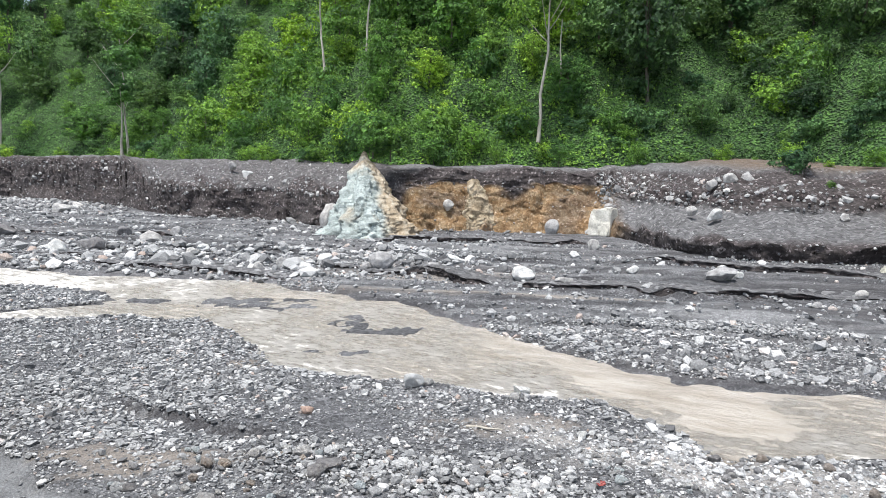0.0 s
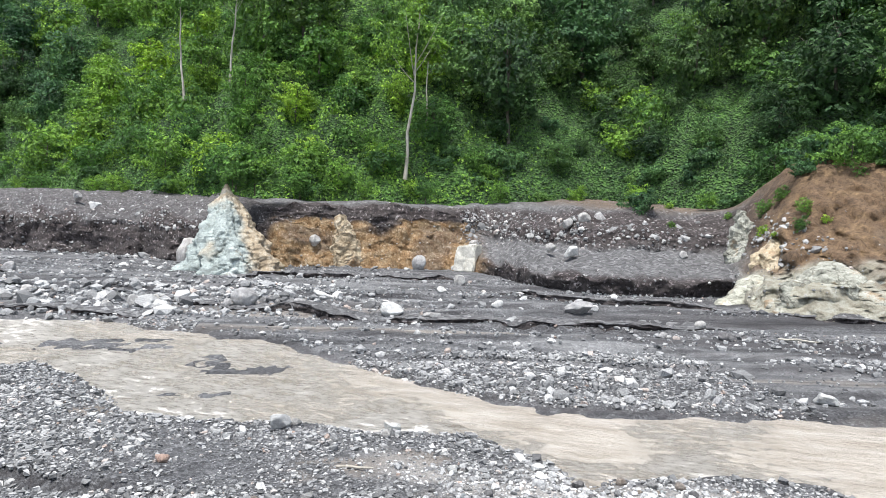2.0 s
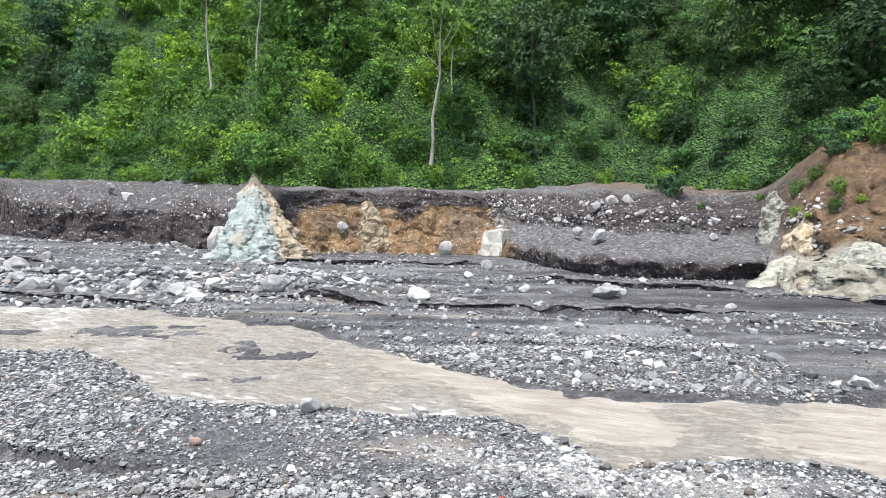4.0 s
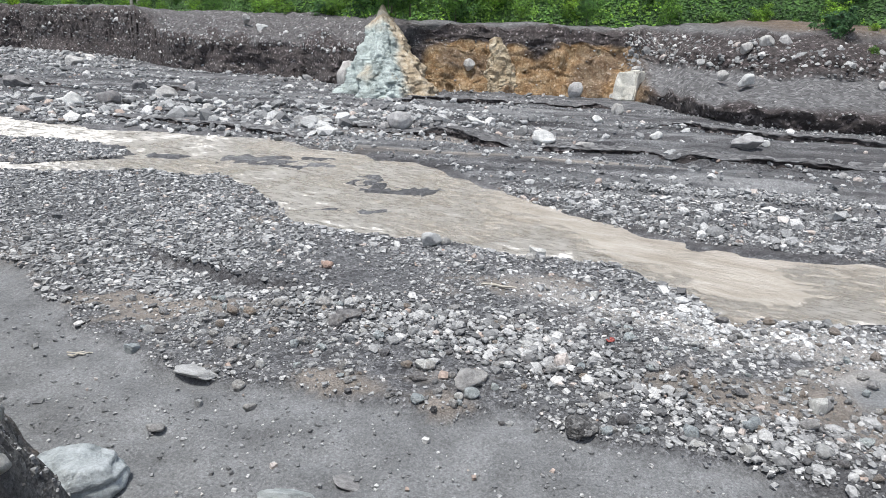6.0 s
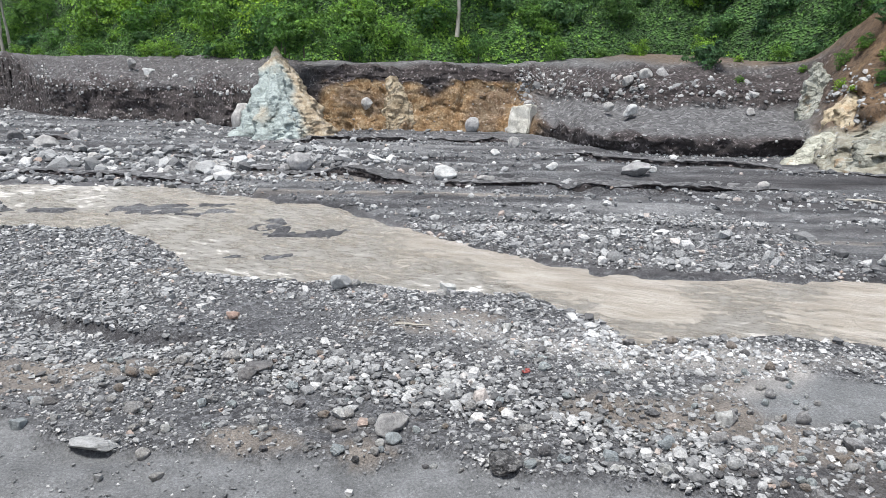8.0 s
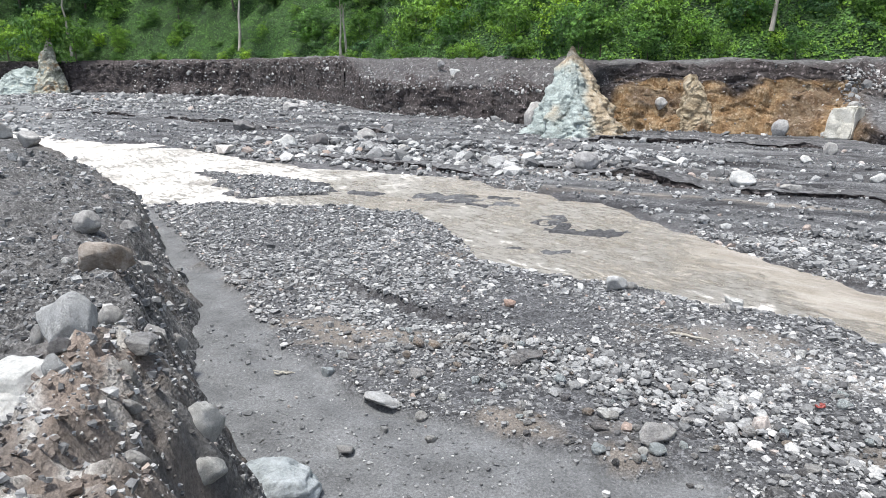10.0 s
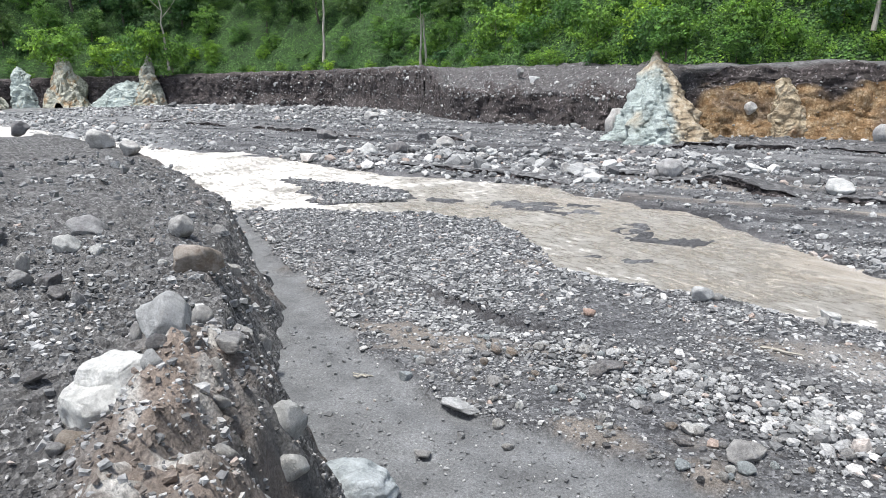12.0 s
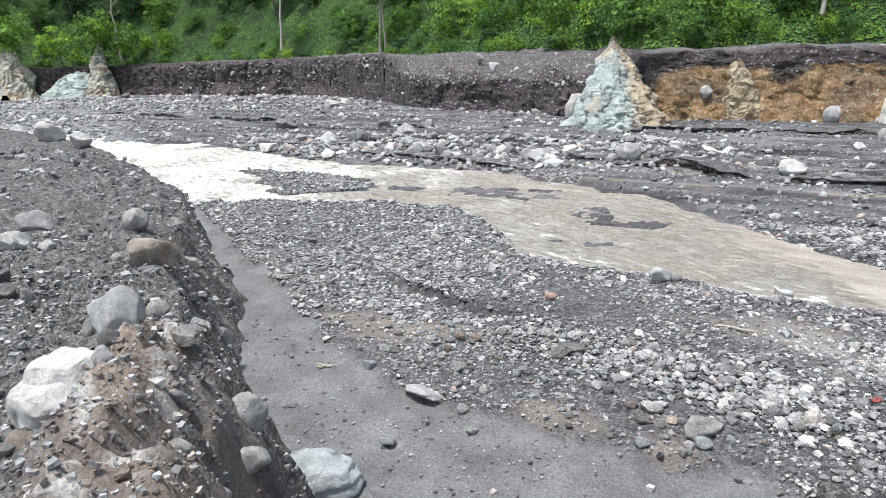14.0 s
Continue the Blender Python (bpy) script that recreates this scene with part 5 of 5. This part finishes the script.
# stones caught in the cut face, and boulders along its rim
def face_stones():
    co = places_of(bpy.data.objects["terrace"].data)
    ok = (co[:, 2] > 0.2) & (co[:, 2] < 6.1) & (np.abs(co[:, 0]) < 90)
    p = co[ok][rng.choice(int(ok.sum()), 2200, replace=False)]
    far = np.hypot(p[:, 0], p[:, 1])
    s = sizes(len(p), 0.0024, 0.55, 0.001, 0.009) * far
    rim = co[(co[:, 0] > 12) & (co[:, 0] < 29) & (co[:, 2] > 2.2) & (co[:, 2] < 5.2)]
    rim = rim[rng.choice(len(rim), 900, replace=False)]
    slope = co[(co[:, 0] > -30) & (co[:, 0] < -5) & (co[:, 2] > 2.6) & (co[:, 2] < 5.5)]
    slope = slope[rng.choice(len(slope), 1100, replace=False)]
    band = co[(co[:, 0] > 12.5) & (co[:, 0] < 28) & (co[:, 2] > 3.0) & (co[:, 2] < 4.6)]
    band = band[rng.choice(len(band), 260, replace=False)]
    apron = co[(co[:, 0] > 13) & (co[:, 0] < 26) & (co[:, 2] > 1.0) & (co[:, 2] < 2.4)]
    apron = apron[rng.choice(len(apron), 900, replace=False)]
    p = np.concatenate([p, rim, slope, band, apron])
    s = np.concatenate([s, sizes(900, 0.2, 0.5, 0.08, 0.75), sizes(1100, 0.2, 0.5, 0.08, 0.7), sizes(260, 0.42, 0.4, 0.2, 0.95), sizes(900, 0.12, 0.5, 0.06, 0.5)])
    tagged(joined_stones("face_stones", p[:, 0], p[:, 1], p[:, 2] - 0.4 * s, s, SMALL, COBBLES, sink=0.3), "grey stones stuck in the cut terrace face", "stones", kind="stuff")


face_stones()
RIM = [(7.05, 54.6, 4.5, 0.9, "W"), (0.85, 51.7, 1.85, 1.0, "P"), (28.0, 47.4, 3.7, 1.3, "W"), (19.6, 45.6, 4.0, 1.1, "P"), (20.9, 45.9, 4.0, 1.2, "P"), (22.2, 46.0, 4.0, 1.0, "P"), (23.4, 46.0, 4.0, 1.0, "P"), (18.4, 45.8, 3.7, 0.9, "P"), (16.3, 43.5, 2.2, 0.8, "P"), (17.4, 42.3, 1.9, 1.0, "W"), (-17.8, 64.5, 3.9, 1.1, "W"), (-45.5, 88.5, 3.2, 1.6, "P"), (-19.5, 66, 4.6, 0.9, "P"), (25, 45.6, 3.6, 0.8, "P"), (24.4, 40.5, 2.0, 0.7, "P")]
for x, y, z, w, k in RIM:
    boulder(x, y, w, w * 0.75, k, "boulder caught in the terrace edge", "boulders on the terrace", z=z)


# ---- plants ----
def leaves(places, normals, size, g):
    """Pointed leaves, each a bent pair of triangles, at places, facing about along normals."""
    n = len(places)
    nrm = normals + g.normal(0, 0.3, (n, 3))
    nrm /= np.linalg.norm(nrm, axis=1, keepdims=True)
    side = np.cross(nrm, g.normal(size=(n, 3)))
    side /= np.linalg.norm(side, axis=1, keepdims=True)
    run = np.cross(nrm, side)
    L = size * g.uniform(0.6, 1.3, n)[:, None]
    a, b = places - run * L * 0.5, places + run * L * 0.5 - nrm * L * 0.12
    c, d = places + side * L * 0.32, places - side * L * 0.32
    V = np.stack([a, c, b, d], 1).reshape(-1, 3)
    F = np.arange(4 * n).reshape(n, 4)
    return V, F


def crown_mesh(name, seed, clumps, radius, height, count, size, mat, base=0.0):
    """A leafy crown of uneven outline: clumps of leaves on the ends of its boughs, and more of them within."""
    g = np.random.default_rng(seed)
    middle, half = np.array([0, 0, base + 0.5 * height]), np.array([radius, radius, 0.53 * height])

    def reach(d):
        return 1 + 0.34 * fbm3(d * 1.5 + seed, 2, seed) + 0.2 * fbm3(d * 3.6 + seed, 2, seed + 5)
    tips = g.normal(size=(clumps, 3))
    tips[:, 2] += 0.15
    tips /= np.linalg.norm(tips, axis=1, keepdims=True)
    ends = middle + tips * half * (reach(tips) * np.where(np.arange(clumps) % 5 == 0, 0.5, g.uniform(0.74, 1.02, clumps)))[:, None]
    P, Nn = [], []
    for c, wide in zip(ends, radius * g.uniform(0.15, 0.3, clumps)):
        m = max(8, int(count / clumps * (wide / (0.22 * radius)) ** 1.6))
        d = g.normal(size=(m, 3))
        d[:, 2] = np.abs(d[:, 2]) - 0.45
        d /= np.linalg.norm(d, axis=1, keepdims=True)
        P.append(c + d * (wide * g.uniform(0.45, 1.15, m))[:, None] * np.array([1.1, 1.1, 0.75]))
        Nn.append(d + np.array([0, 0, 0.4]))
    V, F = leaves(np.concatenate(P), np.concatenate(Nn), size, g)
    # larger filler leaves inside, added to block light so the crown shades itself
    d = g.normal(size=(count // 3, 3))
    d /= np.linalg.norm(d, axis=1, keepdims=True)
    Vi, Fi = leaves(middle + d * half * (0.66 * reach(d) * g.uniform(0.3, 1, len(d)) ** 0.4)[:, None], d, 1.6 * size, g)
    return mesh_of(name, np.concatenate([V, Vi]), np.concatenate([F, Fi + len(V)]), mat, False)


def tube(bm, path, radii, sides=7):
    rings = []
    for k, (p, r) in enumerate(zip(path, radii)):
        p = Vector(p)
        d = (Vector(path[min(k + 1, len(path) - 1)]) - Vector(path[max(k - 1, 0)])).normalized()
        u = d.orthogonal().normalized()
        w = d.cross(u)
        rings.append([bm.verts.new(p + r * (math.cos(2 * math.pi * i / sides) * u + math.sin(2 * math.pi * i / sides) * w)) for i in range(sides)])
    for a, b in zip(rings, rings[1:]):
        for i in range(sides):
            bm.faces.new((a[i], a[(i + 1) % sides], b[(i + 1) % sides], b[i]))


def trunk_mesh(name, seed, height, thick, limbs, lean=0.06, bare=0.45, bark=BARK):
    """A tapering stem with some limbs, a little crooked."""
    g = random.Random(seed)
    bm = bmesh.new()
    top, pts = Vector((g.uniform(-lean, lean) * height, g.uniform(-lean, lean) * height, height)), []
    for k in range(9):
        u = k / 8
        pts.append(top * u + Vector((g.uniform(-1, 1), g.uniform(-1, 1), 0)) * 0.018 * height * math.sin(math.pi * u) + Vector((0, 0, -0.4 if k == 0 else 0)))
    tube(bm, pts, [thick * (1.25 if k == 0 else 1) * (1 - 0.75 * k / 8) for k in range(9)], 6)
    for k in range(limbs):
        u = g.uniform(bare, 0.95)
        i = min(7, int(u * 8))
        p = pts[i].lerp(pts[i + 1], u * 8 - i)
        a, ln = g.uniform(0, 2 * math.pi), height * g.uniform(0.14, 0.3)
        q = [p + Vector((math.cos(a) * ln * s, math.sin(a) * ln * s, ln * (0.9 * s + 0.25 * s * s))) for s in (0, 0.35, 0.7, 1)]
        r = thick * (1 - 0.75 * u) * 0.6
        tube(bm, q, [r, r * 0.75, r * 0.5, r * 0.2], 4)
    me = bpy.data.meshes.new(name)
    bm.to_mesh(me)
    bm.free()
    for p in me.polygons:
        p.use_smooth = True
    me.materials.append(bark)
    return me


def tree(seed, height, radius, lobes, count, size, mat, thick, label, bare=0.35, limbs=3, category="tree"):
    root = new("tree" if category == "tree" else "bush")
    stem = new("trunk", trunk_mesh("trunk", seed, height * 0.92, thick, limbs, bare=max(bare, 0.5), bark=BARK_DARK))
    crown = new("crown", crown_mesh("crown", seed, lobes, radius, height * (1 - bare) * 1.05, count, size, mat, height * bare))
    stem.parent = crown.parent = root
    return tagged(root, label, category)


def hill_z(x, y):
    return float(hill_height(np.array([x]), np.array([y]))[0][0])


TREES = [tree(701, 9, 3.8, 46, 2300, 0.4, LEAF, 0.2, "leafy green tree with a clumped crown on the hillside", 0.04),
         tree(702, 12, 4.6, 54, 2600, 0.42, LEAF_DARK, 0.24, "tall dark green tree on the forested slope", 0.1),
         tree(703, 7, 3.2, 40, 2000, 0.36, LEAF, 0.16, "small bushy tree in full green leaf", 0.02),
         tree(704, 10, 3.4, 44, 2100, 0.38, LEAF_BRIGHT, 0.18, "light green tree with a loose crown", 0.06),
         tree(705, 15, 4.8, 48, 2300, 0.44, LEAF_DARK, 0.26, "tall tree with pale stem and dark crown", 0.34)]
DEEP = [tree(706, 10, 4.0, 48, 2400, 0.41, LEAF_DEEP_SHADE, 0.2, "deep green tree with the gully's shade in its leaf colour", 0.05),
        tree(707, 13, 4.5, 50, 2500, 0.43, LEAF_DEEP_SHADE, 0.24, "tall deep green tree with shade in its leaf colour", 0.12)]
BUSHES = [tree(711, 2.6, 2.1, 26, 1000, 0.23, LEAF_BRIGHT, 0.05, "bright green bush at the foot of the slope", 0.02, 3, "bush"),
          tree(712, 3.2, 2.4, 28, 1050, 0.25, LEAF, 0.06, "dense green bush on the hillside", 0.02, 3, "bush"),
          tree(713, 2.0, 1.8, 24, 950, 0.23, LEAF_DARK, 0.05, "low dark green bush on the slope", 0.02, 3, "bush")]


def plant(kinds, x, y, z, scale, group):
    k = kinds[int(rng.integers(0, len(kinds)))]
    ob = copy_thing(k, pose(x, y, z, 0, 0, float(rng.uniform(0, 360))))
    ob.scale = (scale * float(rng.uniform(0.85, 1.15)), scale * float(rng.uniform(0.85, 1.15)), scale * float(rng.uniform(0.85, 1.2)))
    ob["group"] = group
    return ob


foot_xy = np.array(HILL_FOOT, float)
foot_s = np.r_[0, np.cumsum(np.hypot(*np.diff(foot_xy, axis=0).T))]


def on_foot(s, back):
    """A place back metres behind the foot of the hill, s metres along it."""
    x, y = np.interp(s, foot_s, foot_xy[:, 0]), np.interp(s, foot_s, foot_xy[:, 1])
    x2, y2 = np.interp(s + 2, foot_s, foot_xy[:, 0]), np.interp(s + 2, foot_s, foot_xy[:, 1])
    x1, y1 = np.interp(s - 2, foot_s, foot_xy[:, 0]), np.interp(s - 2, foot_s, foot_xy[:, 1])
    d = math.hypot(x2 - x1, y2 - y1)
    return float(x + (y2 - y1) / d * back), float(y - (x2 - x1) / d * back)


def bald(x, y):
    """The bare soil slope among the plants."""
    return 28 < x < 39 and y < 43


# trees all over the slope, none closer than a crown's width to the next
taken = np.zeros((0, 2))
tries = rng.uniform((-235, 20), (75, 150), (12000, 2))
t_z, t_d = hill_height(tries[:, 0], tries[:, 1])
for (x, y), z, d in zip(tries, t_z, t_d):
    gap = (4.3 + 0.05 * d) * (1.15 if x < -55 else 0.82 if x > 14 else 0.92)
    if not 1.5 < d < (40 if x < -50 else 31) or bald(x, y) or (len(taken) and ((taken - (x, y)) ** 2).sum(1).min() < gap * gap):
        continue
    taken = np.vstack([taken, (x, y)])
    # from x = 19 the kinds carry the slope's shade in their leaf colour
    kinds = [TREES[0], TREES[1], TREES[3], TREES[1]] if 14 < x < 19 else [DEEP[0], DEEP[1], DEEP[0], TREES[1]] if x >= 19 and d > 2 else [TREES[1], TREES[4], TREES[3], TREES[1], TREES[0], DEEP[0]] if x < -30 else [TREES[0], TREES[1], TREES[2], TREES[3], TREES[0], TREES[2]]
    if -14 < x < 14:
        kinds = [TREES[0], TREES[3], TREES[3], TREES[2], TREES[3]]
    if d < 6 and x < 16:
        kinds = [TREES[2], TREES[0], TREES[2], TREES[3]]
    plant(kinds, float(x), float(y), float(z) - 0.4, float(np.clip(0.8 * math.exp(rng.normal(0, 0.27)), 0.5, 1.5)) * (0.55 if d < 6 else 0.8 if d < 12 else 1.0) * (1.5 if x < -85 and d > 4 else 1.3 if x < -75 and d > 6 else 1.0), "trees on the hillside")
# bushes between the trees
tries = rng.uniform((-30, 40), (60, 95), (1500, 2))
t_z, t_d = hill_height(tries[:, 0], tries[:, 1])
taken = np.zeros((0, 2))
for (x, y), z, d in zip(tries, t_z, t_d):
    if not 1.0 < d < 24 or bald(x, y) or (len(taken) and ((taken - (x, y)) ** 2).sum(1).min() < 15):
        continue
    taken = np.vstack([taken, (x, y)])
    plant([BUSHES[2], BUSHES[1], BUSHES[2]] if x > 12 else [BUSHES[1], BUSHES[0], BUSHES[1]], float(x), float(y), float(z), float(rng.uniform(0.75, 1.35)), "bushes on the slope")
# bushes along the terrace edge and down the spur
for row in range(3):
    s = 6.0
    while s < foot_s[-1] - 60:
        x, y = on_foot(s, -1.5 + 2.1 * row + float(rng.normal(0, 0.6)))
        if not bald(x, y):
            plant([BUSHES[0], BUSHES[0], BUSHES[1]] if row == 0 else [BUSHES[2]] if x > 22 else BUSHES, x, y, max(hill_z(x, y), 5.6) - 0.3, float(rng.uniform(0.5, 0.95)) * (0.7 if row == 0 else 1), "bushes at the terrace edge")
        s += float(rng.uniform(4.4, 7.6)) * (1.5 if x < -50 else 1)
t_co = places_of(bpy.data.objects["terrace"].data)
spur = t_co[(t_co[:, 0] > 24) & (t_co[:, 0] < 60) & (t_co[:, 2] > 5.0)]
for p in spur[rng.choice(len(spur), 80, replace=False)]:
    if p[2] > (7.3 if 30.5 < p[0] < 39 else 6.3 if p[0] > 27.5 else 5.0) - 0.5 * (p[0] > 42):
        plant([BUSHES[1], BUSHES[2], BUSHES[2]], float(p[0]), float(p[1]), float(p[2]) - 0.3, float(rng.uniform(0.6, 1.1)), "bushes at the terrace edge")
tuft = t_co[(t_co[:, 0] > 24) & (t_co[:, 0] < 45) & (t_co[:, 2] > 3.6) & (t_co[:, 2] < 9)]
for p in tuft[rng.choice(len(tuft), 50, replace=False)]:
    if 30 < p[0] < 38 and p[2] < 7.5 and rng.uniform() < 0.75:
        continue
    plant([BUSHES[0], BUSHES[1], BUSHES[0]], float(p[0]), float(p[1]), float(p[2]) - 0.15, float(rng.uniform(0.12, 0.3)), "bushes at the terrace edge")
for k, (x, y, z, s) in enumerate(((-5.0, 51.3, 6.3, 0.55), (-4.9, 52.6, 6.2, 1.0), (-3.6, 53.6, 6.0, 1.1), (-5.6, 54.2, 6.0, 0.8), (-107, 106.5, 9.2, 1.9), (-109.5, 108, 7.0, 2.2), (-125.6, 102.5, 9.0, 2.2), (-130, 103, 7.5, 2.4), (-118, 107, 7.0, 2.2), (-104, 109, 6.8, 2.0))):
    plant([BUSHES[k % 2]], x, y, z - 0.3, s, "bushes at the terrace edge")
for proto in TREES + DEEP + BUSHES:
    x, y = on_foot(float(rng.uniform(60, 200)), float(rng.uniform(14, 40)))
    proto.location = (x, y, hill_z(x, y) - 0.3)
    proto["group"] = "trees on the hillside"


def undergrowth():
    """Leaves that cover the ground between the trees."""
    n = 110000
    s, back = np.r_[rng.uniform(30, 290, 80000), rng.uniform(70, 150, 30000)], rng.uniform(0, 1, n) ** 1.3 * 38 - 1.2
    P = np.array([on_foot(a, b) for a, b in zip(s, back)])
    z, d = hill_height(P[:, 0], P[:, 1])
    ok = ~((P[:, 0] > 28) & (P[:, 0] < 39) & (P[:, 1] < 43)) & (d > -1.3)
    P, z, d = P[ok], z[ok], d[ok]
    q = np.stack([P[:, 0], P[:, 1], z + canopy(P[:, 0], P[:, 1], d) + rng.uniform(-0.2, 0.4, len(z))], -1)
    def top(x, y):
        h, back = hill_height(x, y)
        return h + 1.5 * canopy(x, y, back)
    rise = np.stack([top(P[:, 0] - 0.4, P[:, 1]) - top(P[:, 0] + 0.4, P[:, 1]), top(P[:, 0], P[:, 1] - 0.4) - top(P[:, 0], P[:, 1] + 0.4), np.full(len(z), 0.8)], -1)
    rise /= np.linalg.norm(rise, axis=1, keepdims=True)
    where = q[:, 0] + rng.normal(0, 4, len(q))
    # the right-hand growth has the gully's shade in its colour
    for pick, mat, tint in ((where < -16, LEAF_DARK, "tangled green"), ((where >= -16) & (where < 18), LEAF, "tangled light green"), (where >= 18, LEAF_DEEP_SHADE, "tangled dark green shade-toned")):
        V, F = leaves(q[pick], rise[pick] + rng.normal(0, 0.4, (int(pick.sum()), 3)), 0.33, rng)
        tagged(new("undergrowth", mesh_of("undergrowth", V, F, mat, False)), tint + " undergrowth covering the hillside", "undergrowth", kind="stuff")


undergrowth()


def bare_tree(x, y, z, height, thick, seed, lean, label):
    ob = new("tree")
    ob.location = (x, y, z)
    stem = new("trunk", trunk_mesh("trunk", seed, height, thick, 4, lean, 0.5))
    stem.parent = ob
    crown = new("crown", crown_mesh("crown", seed, 20, height * 0.2, height * 0.36, 800, 0.38, LEAF, height * 0.66))
    crown.parent = ob
    return tagged(ob, label, "tree", "pale-stemmed trees")


for k, (x, y, z, h, th) in enumerate(((8.99, 61.5, 7.6, 15, 0.16), (11.5, 65.5, 12.5, 9, 0.09), (-8.0, 77, 16.5, 14, 0.15), (-12.3, 76, 15.5, 12, 0.14), (-65.7, 104, 7.5, 20, 0.24), (-42.4, 93.0, 6.5, 9, 0.18), (-41.8, 93.6, 6.5, 15, 0.18), (-104, 108, 7, 17, 0.24))):
    bare_tree(x, y, z, h, th, 900 + k, 0.07, "slender tree with a pale bare stem on the slope")


# ---- litter on the bed ----
def twig(x, y, length, thick, turn, seed):
    """A bleached driftwood stick, a little bent."""
    g = random.Random(seed)
    bm = bmesh.new()
    pts = [(length * (u - 0.5), 0.08 * length * g.uniform(-1, 1), 0.05 * length * g.uniform(0, 1)) for u in (0, 0.2, 0.4, 0.6, 0.8, 1)]
    tube(bm, pts, [thick * r for r in (0.9, 1, 0.95, 0.85, 0.7, 0.35)], 6)
    me = bpy.data.meshes.new("driftwood")
    bm.to_mesh(me)
    bm.free()
    me.materials.append(BARK)
    ob = new("driftwood", me)
    ob.matrix_world = pose(x, y, float(height_at(x, y)[0]) + thick * 0.8, 0, 0, turn)
    return tagged(ob, "bleached driftwood stick lying on the gravel", "stick", "driftwood sticks")


TWIGS = [(-5.61, 9.35, 0.35, 0.02, 20), (1.0, 12.49, 0.7, 0.03, -20), (1.98, 5.66, 0.22, 0.012, 60),
         (18.8, 22.7, 1.6, 0.05, -30), (-6.28, 6.61, 0.25, 0.012, 80), (-5.72, 9.45, 0.3, 0.015, 5)]
for k, row in enumerate(TWIGS):
    twig(*row, 40 + k)


def scrap():
    """A crumpled scrap of red litter."""
    u, v = np.meshgrid(np.linspace(-1, 1, 13), np.linspace(-1, 1, 9))
    w = 0.05 * fbm(u * 1.7, v * 1.7, 3, 951)
    me = sheet("litter", 0.07 * u + 0.4 * w, 0.035 * v - 0.3 * w, np.abs(w) + 0.012, BOULDER_PINK)
    me.materials.clear()
    red, N, L, b = material("faded_red_plastic", 0.45)
    L.new(ramp(N, L, noise_tex(N, L, 14.0, 4), [(0.35, (0.22, 0.04, 0.035)), (0.7, (0.36, 0.1, 0.085))]), b.inputs["Base Color"])
    me.materials.append(red)
    ob = new("litter", me)
    thick = ob.modifiers.new("thickness", "SOLIDIFY")
    thick.thickness = 0.004
    ob.matrix_world = pose(2.66, 10.11, float(height_at(2.66, 10.11)[0]) + 0.05, 10, 6, 30)
    return tagged(ob, "crumpled scrap of faded red plastic on the cobbles", "litter")


scrap()
boulder(-2.56, 13.48, 0.3, 0.18, "K", "stone on the cobble bar", "large stones on the bar")
